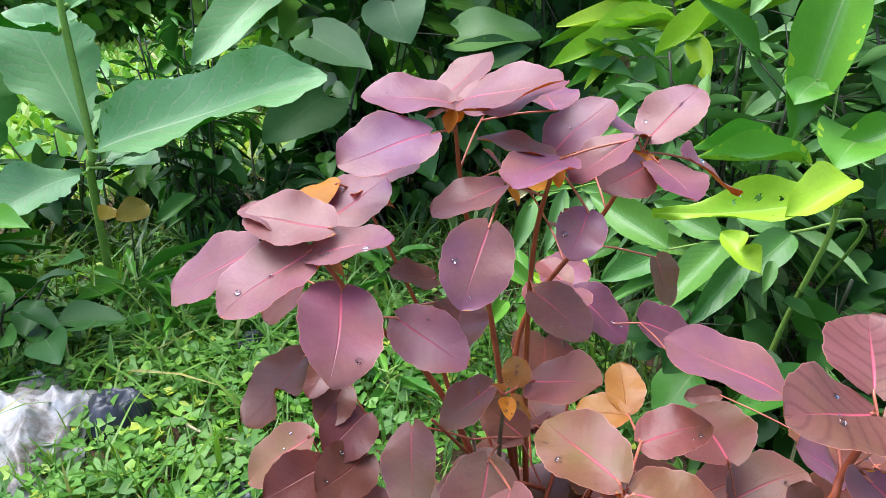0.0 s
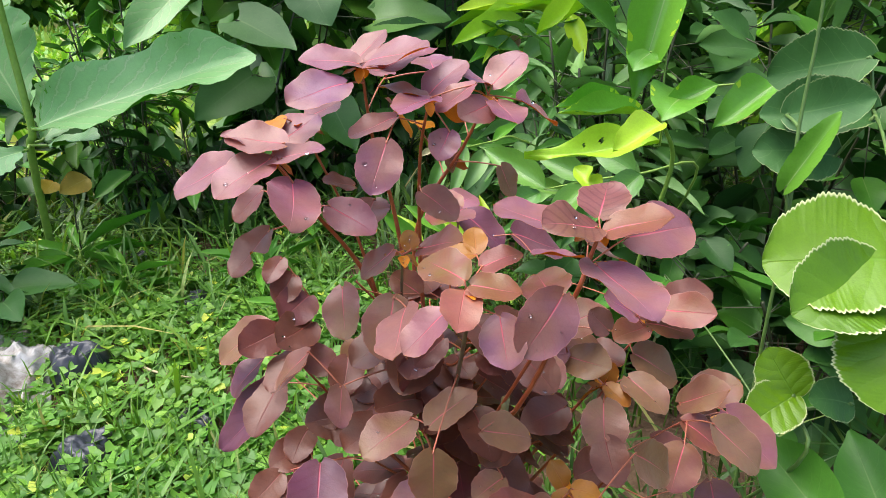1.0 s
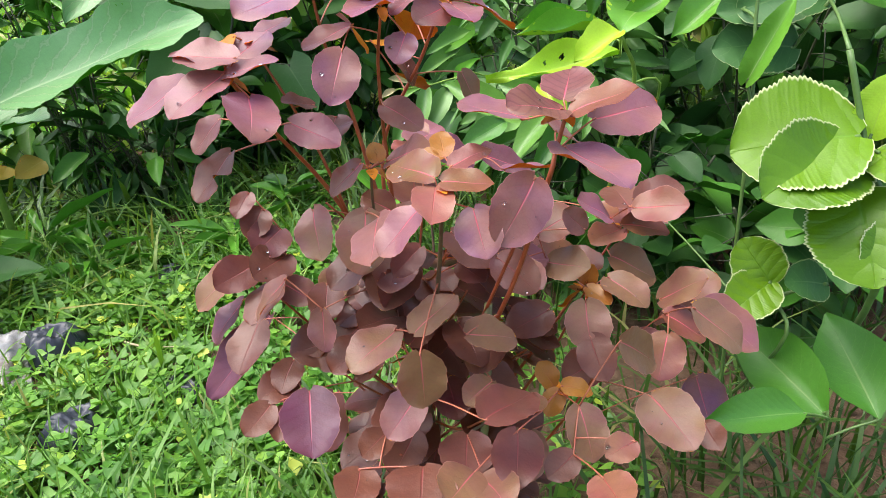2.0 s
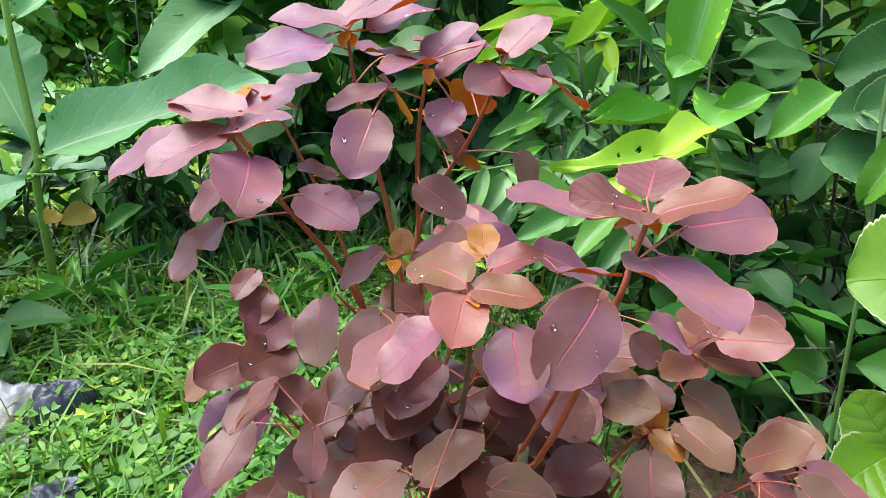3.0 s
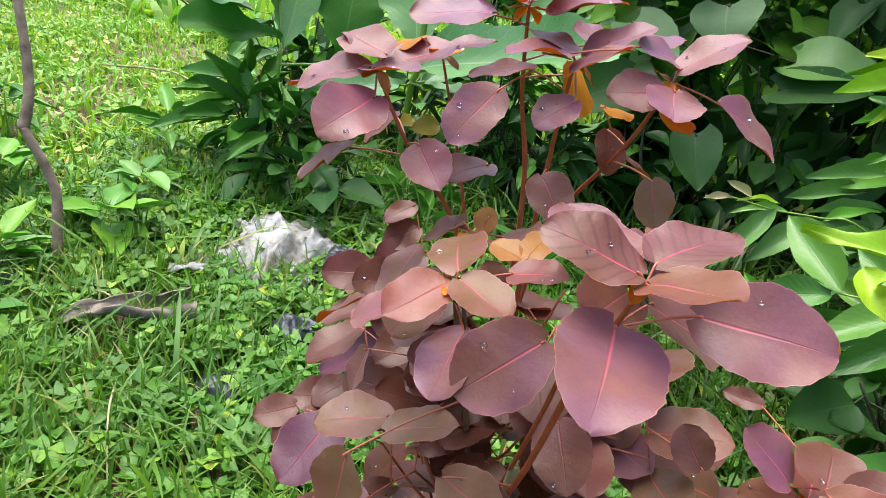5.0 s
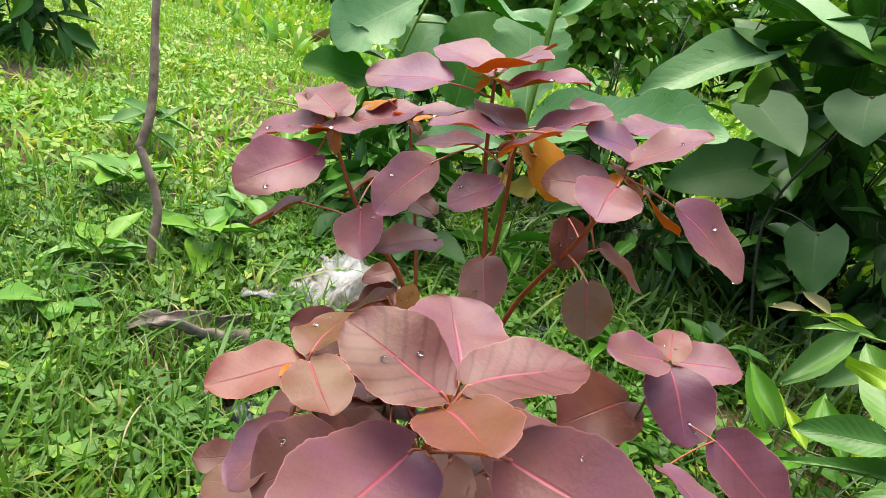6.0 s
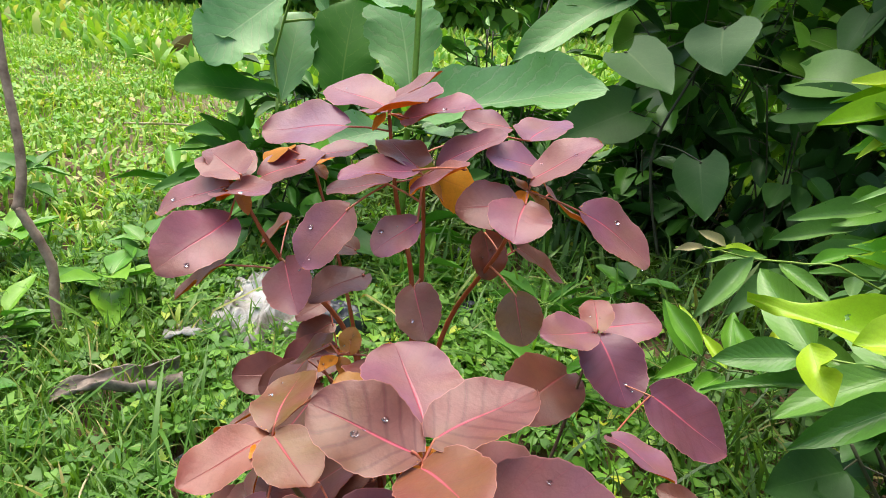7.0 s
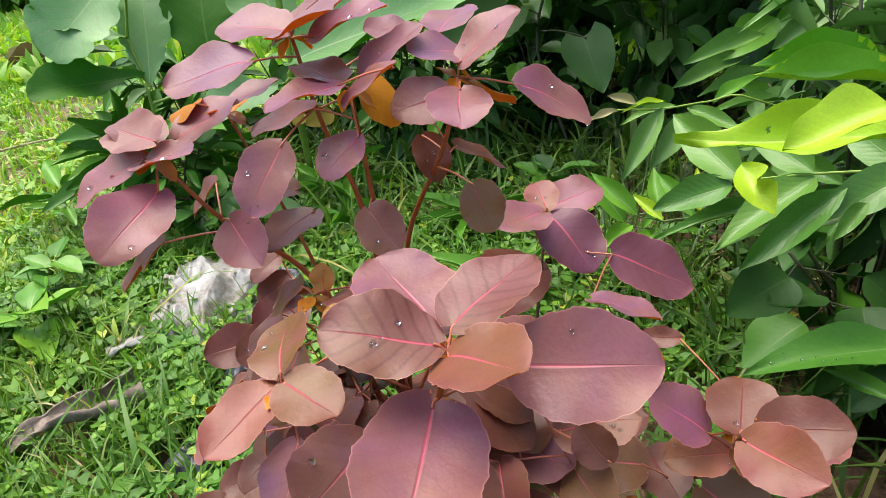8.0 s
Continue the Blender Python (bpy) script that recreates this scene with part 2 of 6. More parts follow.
FOLIAGE = leaf_material("garden_foliage", [(0.0, (0.06, 0.17, 0.03)), (0.35, (0.13, 0.31, 0.04)), (0.7, (0.23, 0.44, 0.05)), (1.0, (0.36, 0.54, 0.08))], (0.22, 0.36, 0.09), 0.6, 0.2, island=True, ribs=9.0, rough=0.45, through=0.35, through_tint=(1.1, 1.2, 0.3))
STRAW_LEAF = leaf_material("pale_dry_leaf", [(0.0, (0.46, 0.40, 0.20)), (1.0, (0.40, 0.36, 0.15))], (0.5, 0.4, 0.2), 0.5, 0.1, rough=0.6)
YELLOW = leaf_material("yellowed_leaf", [(0.0, (0.48, 0.36, 0.02)), (1.0, (0.42, 0.30, 0.03))], (0.5, 0.4, 0.1), 0.6, 0.2, rough=0.5)


def soil(nt, bsdf):
    pos = nt.nodes.new("ShaderNodeNewGeometry").outputs["Position"]
    big, small = noise_at(nt, 0.9, 5.0, pos), noise_at(nt, 45.0, 6.0, pos)
    earth = ramp(nt, small, [(0.3, (0.075, 0.042, 0.024)), (0.7, (0.16, 0.10, 0.06))])
    sand = ramp(nt, small, [(0.3, (0.29, 0.24, 0.14)), (0.7, (0.42, 0.35, 0.22))])
    sep = nt.nodes.new("ShaderNodeSeparateXYZ")
    nt.links.new(pos, sep.inputs[0])
    far = nd(nt, "ShaderNodeMapRange", From_Min=-2.0, From_Max=-4.5)
    nt.links.new(sep.outputs[0], far.inputs[0])
    share = math_node(nt, "MULTIPLY", far.outputs[0], ramp(nt, big, [(0.44, (0, 0, 0)), (0.60, (1, 1, 1))]))
    away = nd(nt, "ShaderNodeMapRange", From_Min=4.0, From_Max=8.0)
    dist = nt.nodes.new("ShaderNodeVectorMath")
    dist.operation = "LENGTH"
    nt.links.new(pos, dist.inputs[0])
    nt.links.new(dist.outputs["Value"], away.inputs[0])
    turf = ramp(nt, small, [(0.3, (0.06, 0.14, 0.02)), (0.7, (0.20, 0.30, 0.06))])
    thin = math_node(nt, "MULTIPLY", away.outputs[0], 0.85)
    nt.links.new(mixc(nt, thin, mixc(nt, share, earth, sand), turf), bsdf.inputs["Base Color"])
    bump(nt, bsdf, small, 0.8, 0.012)


SOIL = mat("soil", soil, 0.9, 0.2)


def grass_material(name, stops, rough=0.45, through=0.35):
    def build(nt, bsdf):
        g = nt.nodes.new("ShaderNodeNewGeometry")
        col = ramp(nt, g.outputs["Random Per Island"], stops)
        patch = noise_at(nt, 2.2, 4.0, g.outputs["Position"])
        col = mixc(nt, ramp(nt, patch, [(0.35, (0, 0, 0)), (0.7, (0.6, 0.6, 0.6))]), col, mixc(nt, 1.0, col, (1.5, 1.15, 0.8), "MULTIPLY"))
        nt.links.new(col, bsdf.inputs["Base Color"])
        tr = nt.nodes.new("ShaderNodeBsdfTranslucent")
        nt.links.new(mixc(nt, 1.0, col, (1.1, 1.15, 0.4), "MULTIPLY"), tr.inputs[0])
        mx = nt.nodes.new("ShaderNodeMixShader")
        mx.inputs[0].default_value = through
        nt.links.new(bsdf.outputs[0], mx.inputs[1])
        nt.links.new(tr.outputs[0], mx.inputs[2])
        nt.links.new(mx.outputs[0], nt.nodes["Material Output"].inputs[0])

    return mat(name, build, rough, 0.4)


GRASS = grass_material("grass", [(0.0, (0.06, 0.165, 0.018)), (0.6, (0.105, 0.245, 0.028)), (0.92, (0.15, 0.28, 0.045)), (1.0, (0.34, 0.33, 0.12))])
# darker copy of GRASS: the shade under the shrubs is put into its colour
SHADE_TINTED = grass_material("shade_grass", [(0.0, (0.025, 0.075, 0.012)), (0.6, (0.05, 0.12, 0.018)), (0.95, (0.10, 0.20, 0.03)), (1.0, (0.25, 0.24, 0.09))])
KAL_DARK = leaf_material("dark_succulent_leaf", [(0.0, (0.05, 0.14, 0.03)), (1.0, (0.07, 0.18, 0.05))], (0.16, 0.28, 0.09), 0.6, 0.3, ribs=6.0, rough=0.42, spec=0.2, rim=(0.42, 0.48, 0.22), rim_share=0.9, rim_wide=0.02)
# pale yellow-green lawn grass, with the open ground's sunlight also put into its colour
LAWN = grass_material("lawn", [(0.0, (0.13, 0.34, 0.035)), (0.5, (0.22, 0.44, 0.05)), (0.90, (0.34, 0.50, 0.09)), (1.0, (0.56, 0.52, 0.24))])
CLOVER = grass_material("clover", [(0.0, (0.062, 0.185, 0.022)), (0.7, (0.120, 0.30, 0.038)), (0.95, (0.20, 0.41, 0.05)), (1.0, (0.42, 0.50, 0.05))])


def plastic(nt, bsdf):
    pos = nt.nodes.new("ShaderNodeTexCoord").outputs["Object"]
    dirt = noise_at(nt, 14.0, 6.0, pos, 0.7)
    nt.links.new(ramp(nt, dirt, [(0.36, (0.44, 0.43, 0.41)), (0.50, (0.31, 0.29, 0.265)), (0.64, (0.13, 0.10, 0.07))]), bsdf.inputs["Base Color"])
    bump(nt, bsdf, noise_at(nt, 30.0, 3.0, pos), 0.25, 0.003)


WHITE_SHEET = mat("white_plastic", plastic, 0.45)
BLACK_BAG = mat("black_plastic", stem_stuff((0.016, 0.018, 0.024), (0.050, 0.054, 0.066), 9.0), 0.38)
DRY_BARK = mat("dry_sheath", stem_stuff((0.08, 0.055, 0.04), (0.44, 0.35, 0.28), 24.0), 0.8, 0.3)
STRAW = mat("straw", stem_stuff((0.42, 0.36, 0.20), (0.33, 0.26, 0.13), 40.0), 0.7)


def clear_water(nt, bsdf):
    bsdf.inputs["Base Color"].default_value = (0.95, 0.97, 1.0, 1)
    bsdf.inputs["Transmission Weight"].default_value = 1.0
    bsdf.inputs["IOR"].default_value = 1.33


WATER = mat("water", clear_water, 0.02)


# ---- building blocks ----
def mesh_object(name, verts, faces, materials, parent=None, uvs=None, slots=None, label=""):
    me = bpy.data.meshes.new(name)
    me.from_pydata([tuple(v) for v in verts], [], faces)
    for m in materials:
        me.materials.append(m)
    if slots is not None:
        me.polygons.foreach_set("material_index", slots)
    if uvs is not None:
        lay = me.uv_layers.new(name="UVMap")
        idx = np.zeros(len(me.loops), dtype=np.int32)
        me.loops.foreach_get("vertex_index", idx)
        lay.data.foreach_set("uv", np.asarray(uvs, dtype=np.float32)[idx].ravel())
    me.polygons.foreach_set("use_smooth", [True] * len(me.polygons))
    me.update()
    ob = new(name, me)
    ob.parent = parent
    if label:
        ob["label"] = label
    return ob


def empty(name, place, label, category, group="", kind=""):
    ob = new(name)
    ob.empty_display_size = 0.05
    ob.location = place
    return tagged(ob, label, category, group, kind)


def tube(points, radii, sides=7):
    """Vertices and faces of a tapered tube along points."""
    pts = [Vector(p) for p in points]
    verts, faces = [], []
    ref = Vector((0.3, 0.9, 0.2))
    for i, p in enumerate(pts):
        d = (pts[min(i + 1, len(pts) - 1)] - pts[max(i - 1, 0)]).normalized()
        a = d.cross(ref).normalized()
        b = d.cross(a)
        for k in range(sides):
            w = 2 * math.pi * k / sides
            verts.append(p + (a * math.cos(w) + b * math.sin(w)) * radii[i])
    for i in range(len(pts) - 1):
        for k in range(sides):
            n = (k + 1) % sides
            faces.append((i * sides + k, i * sides + n, (i + 1) * sides + n, (i + 1) * sides + k))
    faces.append(tuple(range(sides))[::-1])
    faces.append(tuple((len(pts) - 1) * sides + k for k in range(sides)))
    return verts, faces


def smooth_line(points, steps=5):
    """A Catmull-Rom line through points."""
    p = [Vector(q) for q in points]
    p = [2 * p[0] - p[1]] + p + [2 * p[-1] - p[-2]]
    out = []
    for i in range(1, len(p) - 2):
        for s in range(steps):
            t = s / steps
            out.append(0.5 * ((2 * p[i]) + (p[i + 1] - p[i - 1]) * t + (2 * p[i - 1] - 5 * p[i] + 4 * p[i + 1] - p[i + 2]) * t * t + (3 * p[i] - p[i - 1] - 3 * p[i + 1] + p[i + 2]) * t ** 3))
    out.append(p[-2])
    return out


STEMS = {}


def stem(parent, points, r0, r1, material, name="stem", sides=8, knobs=0.0):
    line = smooth_line([Vector(p) - parent.location for p in points])
    n = len(line)
    STEMS.setdefault(parent.name, []).extend(q + parent.location for q in line)
    radii = [(r0 + (r1 - r0) * i / (n - 1)) * (1 + knobs * math.sin(i * 2.1)) for i in range(n)]
    v, f = tube(line, radii, sides)
    return mesh_object(name, v, f, [material], parent)


BLADES = {}


def half_width(shape, v):
    if shape == "round":
        return max(0.0, 1 - abs(2 * v ** 0.90 - 1) ** 2.15) ** 0.60
    if shape == "ovate":
        return max(0.0, math.sin(math.pi * v ** 0.72)) ** 0.75
    if shape == "taper":
        return max(0.0, math.sin(math.pi * v ** 0.62)) ** 1.1
    if shape == "lance":
        return max(0.0, math.sin(math.pi * v ** 0.85)) ** 0.95
    if shape == "heart":
        return max(0.0, math.sin(math.pi * min(1.0, 0.03 + 0.97 * v) ** 0.58)) ** 0.75
    if shape == "slab":
        return max(0.0, 1 - abs(2 * v ** 0.85 - 1) ** 2.6) ** 0.6
    if shape == "paddle":
        return max(0.0, 1 - abs(2 * v ** 1.25 - 1) ** 3.0) ** 0.5 * (0.35 + 0.65 * min(1.0, v * 1.9))
    return 1.0


def blade(shape, variant, cup, droop, wave, teeth=0.0, nu=6, nv=12, bite=False, holes=()):
    """One leaf blade along +y, 1 long and 1 half wide, with an upper and an under skin; shared by all leaves of its kind."""
    key = (shape, variant, cup, droop, wave, teeth, nu, bite, holes)
    if key in BLADES:
        return BLADES[key]
    rng = random.Random(17 * len(shape) + variant)
    ph, ph2, twist = rng.uniform(0, 6.28), rng.uniform(0, 6.28), rng.uniform(-0.12, 0.12)
    lean = rng.uniform(-0.08, 0.08)
    verts, uvs, faces, slots = [], [], [], []
    if shape == "round":
        nu, nv = 10, 36
    if teeth:
        nv = 114
    if holes:
        nu, nv = 56, 180
    if shape in ("paddle", "slab"):
        nu, nv = 8, 36
    for side in (1, -1):
        for j in range(nv + 1):
            v = j / nv
            vv = v if 0 < j < nv else (0.004 if j == 0 else 0.996)
            hw = max(0.03, half_width(shape, vv))
            if teeth:
                hw *= 1 + teeth * (abs(math.sin(math.pi * 26 * v)) - 0.6)
            for i in range(nu + 1):
                u = i / nu * 2 - 1
                w = hw
                if bite and u < 0:
                    w *= 1 - 0.97 * math.exp(-(((v - 0.5) / 0.085) ** 2))
                edge = abs(u) ** 2
                x = u * w + lean * math.sin(v * 3.1) + 0.016 * edge * math.sin(v * 15 + ph) + 0.018 * edge * u * math.sin(v * 37 + ph2) + 0.010 * edge * u * math.sin(v * 83 + ph)
                if shape in ("paddle", "slab"):
                    x += 0.05 * edge * u * math.sin(v * 33 + ph) + 0.03 * edge * u * math.sin(v * 71 + ph2)
                y = v - (0.07 if shape in ("round", "heart") else 0.0) * edge * (1 - v) ** 3 * (2.2 if shape == "heart" else 1.0)
                z = cup * (abs(u) ** 1.5) * hw - droop * v * v + wave * edge * math.sin(v * 11 + ph + (2.0 if u > 0 else 0)) + wave * 0.5 * math.sin(v * 6 + ph2) + twist * u * hw * v
                z += side * 0.004 * (1 - 0.75 * edge ** 3) * max(0.25, min(1.0, 8 * vv * (1 - vv)))
                verts.append((x, y, z))
                uvs.append((u * 0.5 + 0.5, v))
    row, lay = nu + 1, (nu + 1) * (nv + 1)
    for j in range(nv):
        for i in range(nu):
            cu, cv = (i + 0.5) / nu * 2 - 1, (j + 0.5) / nv
            if any(((cu - hu) / ru) ** 2 + ((cv - hv) / rv) ** 2 < 1 + 0.6 * math.sin(cu * 40 + cv * 150) for hu, hv, ru, rv in holes):
                continue
            a = j * row + i
            faces.append((a, a + 1, a + row + 1, a + row))
            slots.append(0)
            faces.append((lay + a + row, lay + a + row + 1, lay + a + 1, lay + a))
            slots.append(1)
    me = bpy.data.meshes.new("leaf_blade")
    me.from_pydata(verts, [], faces)
    me.materials.append(None)
    me.materials.append(None)
    me.polygons.foreach_set("material_index", slots)
    lay_uv = me.uv_layers.new(name="UVMap")
    idx = np.zeros(len(me.loops), dtype=np.int32)
    me.loops.foreach_get("vertex_index", idx)
    lay_uv.data.foreach_set("uv", np.asarray(uvs, dtype=np.float32)[idx].ravel())
    me.polygons.foreach_set("use_smooth", [True] * len(faces))
    me.update()
    BLADES[key] = me
    return me


def put_leaf(parent, me, base, tip, normal, half, top, under, name="leaf", deep=None):
    """A leaf of mesh me from base to tip, its upper skin towards normal."""
    b, d = Vector(base), Vector(tip) - Vector(base)
    length = d.length
    y = d / length
    z = Vector(normal)
    z = (z - y * z.dot(y)).normalized()
    x = y.cross(z)
    m = Matrix.Identity(4)
    sz = deep or length
    for r in range(3):
        m[r][0], m[r][1], m[r][2] = x[r] * half, y[r] * length, z[r] * sz
        m[r][3] = b[r] - parent.location[r]
    ob = new(name, me)
    ob.parent = parent
    ob.matrix_basis = m
    for s, mm in zip(ob.material_slots, (top, under)):
        s.link = "OBJECT"
        s.material = mm
    return ob


COUNT = [0]


def lf(plant, base, tip, normal, half, top, shape="round", cup=0.08, droop=0.09, wave=0.030, under=None, node=None, petiole=0.0009, pmat=None, bite=False, teeth=0.0, variants=9, holes=()):
    """A leaf with its petiole from node (if given) on a plant."""
    COUNT[0] += 1
    me = blade(shape, COUNT[0] % variants, cup, droop, wave, teeth, bite=bite, holes=holes)
    ob = put_leaf(plant, me, base, tip, normal, half, top, under or UNDER)
    if node is not None:
        b = Vector(base)
        a = Vector((b.x * 0.97 + 0.02, b.y, 0.0)) if node == "below" else Vector(node)
        if plant.name in STEMS and (a - b).length > 0.05:
            a = min(STEMS[plant.name], key=lambda q: (q - b).length + max(0.0, q.z - b.z))
        c = b + (Vector(tip) - b) * 0.04
        midp = (a + b) / 2 + Vector((0, 0, 0.03 * (a - b).length))
        line = smooth_line([a - plant.location, midp - plant.location, b - plant.location, c - plant.location], 3)
        v, f = tube(line, [petiole * 1.25] + [petiole] * (len(line) - 1), 5)
        st = mesh_object("petiole", v, f, [pmat or PETIOLE], ob)
        st.matrix_parent_inverse = ob.matrix_basis.inverted()
        STEMS.setdefault(plant.name, []).extend(q + plant.location for q in line[:-3])
    return ob


def drops(leaf, spots, size=0.0014):
    """Water drops lying on a leaf at (across, along) shares of its blade."""
    if "drop" not in BLADES:
        bm = bmesh.new()
        bmesh.ops.create_icosphere(bm, subdivisions=2, radius=1)
        for q in bm.verts:
            q.co.z = q.co.z * (0.75 if q.co.z > 0 else 0.25)
        me = bpy.data.meshes.new("water_drop")
        bm.to_mesh(me)
        bm.free()
        me.materials.append(WATER)
        me.polygons.foreach_set("use_smooth", [True] * len(me.polygons))
        BLADES["drop"] = me
    m = leaf.matrix_basis
    rows = leaf.data.vertices
    for k, (u, v) in enumerate(spots):
        top = min(rows[: len(rows) // 2], key=lambda q: (q.co.x - u) ** 2 + (q.co.y - v) ** 2)
        ob = new("water_drop", BLADES["drop"])
        ob.parent = leaf
        ob.matrix_parent_inverse = m.inverted()
        s = size * (0.6 + 0.25 * ((k * 7 + int(v * 100)) % 4))
        z = m.to_3x3().col[2].normalized()
        q = z.to_track_quat("Z", "Y").to_matrix().to_4x4()
        ob.matrix_basis = Matrix.Translation(m @ top.co + z * s * 0.2) @ q @ Matrix.Diagonal((s * 1.25, s, s, 1))


# ---- ground ----
def height(x, y):
    return 0.02 * noise.noise((x * 0.9, y * 0.9, 1.3)) + 0.008 * noise.noise((x * 4, y * 4, 7.7))


def build_ground():
    xs = sorted({round(s * (0.06 * k + 0.0009 * k ** 3), 4) for k in range(44) for s in (-1, 1)})
    gv, gf = [], []
    for yy in xs:
        for xx in xs:
            near = math.exp(-((xx * xx + yy * yy) / 900.0))
            gv.append((xx - 0.3, yy + 1.0, height(xx - 0.3, yy + 1.0) * near))
    n = len(xs)
    for j in range(n - 1):
        for i in range(n - 1):
            a = j * n + i
            gf.append((a, a + 1, a + n + 1, a + n))
    return tagged(mesh_object("ground", gv, gf, [SOIL]), "bare brown garden soil with patches of pale sand", "ground", kind="structure")


ground = build_ground()


# ---- the red-leaved shrub ----
shrub = empty("red_leaf_shrub", (0.16, 0.46, 0.0), "bushy shrub with rounded mauve and bronze leaves on thin red stems", "shrub")
node_a = (0.081, 0.490, 0.847)
node_h = (0.151, 0.456, 0.816)
node_i = (0.219, 0.498, 0.814)
node_k = (-0.005, 0.401, 0.774)
node_kb = (0.015, 0.467, 0.791)
node_n = (0.118, 0.407, 0.664)
node_o = (0.177, 0.294, 0.674)
node_r = (0.296, 0.296, 0.727)
node_y = (0.431, 0.509, 0.504)
node_v = (0.201, 0.737, 0.587)
node_sr = (0.359, 0.432, 0.464)
node_sf = (0.292, 0.325, 0.403)
stem_a = (0.088, 0.499, 0.772)
stem_k = (0.024, 0.422, 0.714)
stem_i = (0.191, 0.514, 0.751)
stem_h = (0.140, 0.477, 0.743)
stem_r = (0.286, 0.297, 0.693)
stem_q = (0.262, 0.300, 0.640)
low_a = (0.104, 0.509, 0.700)
low_k = (0.055, 0.469, 0.645)
low_i = (0.138, 0.528, 0.659)
low_r = (0.276, 0.296, 0.661)
sprout = (0.226, 0.365, 0.505)
node_sq = (0.360, 0.350, 0.420)
node_sl = (-0.020, 0.470, 0.500)
node_sm = (0.095, 0.440, 0.600)
crown = (0.145, 0.465, 0.42)
stem(shrub, [(0.16, 0.46, -0.03), (0.155, 0.465, 0.15), (0.15, 0.46, 0.3), crown], 0.0060, 0.0045, BARK, "trunk", 9, 0.05)
stem(shrub, [crown, (0.120, 0.50, 0.60), low_a, stem_a, node_a], 0.0034, 0.0016, RED_STEM)
stem(shrub, [crown, (0.138, 0.485, 0.6), stem_h, node_h], 0.0030, 0.0015, RED_STEM)
stem(shrub, [crown, (0.130, 0.51, 0.56), low_i, stem_i, node_i], 0.0032, 0.0016, RED_STEM)
stem(shrub, [crown, (0.085, 0.475, 0.58), low_k, stem_k, node_k], 0.0034, 0.0016, RED_STEM)
stem(shrub, [(0.085, 0.475, 0.58), (0.06, 0.47, 0.68), node_kb], 0.0022, 0.0012, RED_STEM)
stem(shrub, [(0.12, 0.455, 0.5), (0.115, 0.42, 0.6), node_n], 0.0022, 0.0014, BARK)
stem(shrub, [(0.15, 0.46, 0.36), (0.170, 0.37, 0.52), (0.178, 0.31, 0.63), node_o], 0.0030, 0.0016, BARK)
stem(shrub, [(0.155, 0.46, 0.3), (0.235, 0.35, 0.5), low_r, stem_r, node_r], 0.0030, 0.0018, RED_STEM)
stem(shrub, [(0.20, 0.40, 0.42), stem_q, (0.258, 0.275, 0.672)], 0.0022, 0.0014, RED_STEM)
stem(shrub, [(0.155, 0.465, 0.2), (0.19, 0.66, 0.38), node_v], 0.0030, 0.0016, BARK)
stem(shrub, [(0.155, 0.465, 0.15), (0.30, 0.45, 0.34), node_sr], 0.0030, 0.0014, RED_STEM)
stem(shrub, [(0.155, 0.465, 0.18), (0.33, 0.49, 0.38), node_y], 0.0030, 0.0014, RED_STEM)
stem(shrub, [(0.155, 0.46, 0.12), (0.28, 0.40, 0.25), node_sq], 0.0030, 0.0014, RED_STEM)
stem(shrub, [(0.15, 0.46, 0.28), (0.05, 0.47, 0.40), node_sl], 0.0028, 0.0013, RED_STEM)
stem(shrub, [(0.155, 0.46, 0.2), (0.20, 0.38, 0.32), node_sf], 0.0028, 0.0013, BARK)
stem(shrub, [(0.165, 0.45, 0.05), (0.21, 0.38, 0.3), sprout], 0.0058, 0.0048, GREEN_BARK, "cut_stem", 9)
stem(shrub, [crown, (0.11, 0.44, 0.5), node_sm], 0.0025, 0.0013, BARK)
twigs = random.Random(8)
for k in range(26):
    a, z = k * 2.4, 0.10 + 0.45 * (k / 26)
    r = 0.09 + 0.09 * twigs.random() - 0.05 * (z > 0.4)
    root = (0.155, 0.463, z)
    stem(shrub, [root, (0.155 + r * 0.5 * math.cos(a), 0.463 + r * 0.5 * math.sin(a), z + 0.03), (0.155 + r * math.cos(a), 0.463 + r * math.sin(a), z + 0.09)], 0.0021, 0.0012, RED_STEM, "twig", 6)
# the topmost whorl
lf(shrub, (0.079, 0.489, 0.852), (0.018, 0.479, 0.865), (0.23, -0.23, 0.95), 0.0260, PURPLE, node=node_a)
lf(shrub, (0.074, 0.503, 0.852), (0.106, 0.521, 0.887), (-0.44, -0.57, 0.70), 0.0211, PURPLE, node=node_a)
lf(shrub, (0.089, 0.480, 0.855), (0.151, 0.448, 0.877), (-0.44, -0.28, 0.86), 0.0308, PURPLE, node=node_a)
lf(shrub, (0.104, 0.486, 0.848), (0.162, 0.504, 0.870), (-0.20, -0.43, 0.88), 0.0259, PURPLE, node=node_a)
lf(shrub, (0.067, 0.453, 0.837), (0.012, 0.412, 0.831), (0.19, -0.37, 0.91), 0.0271, PURPLE, node=stem_a)
lf(shrub, (0.117, 0.454, 0.801), (0.067, 0.434, 0.791), (-0.12, -0.22, 0.97), 0.0203, PURPLE, node=stem_a)
lf(shrub, (0.107, 0.422, 0.784), (0.089, 0.387, 0.740), (0.12, -0.80, 0.58), 0.0238, PURPLE, node=stem_a)
# the second whorl
lf(shrub, (0.147, 0.453, 0.822), (0.099, 0.470, 0.835), (0.23, -0.08, 0.97), 0.0207, DUSK, node=node_h)
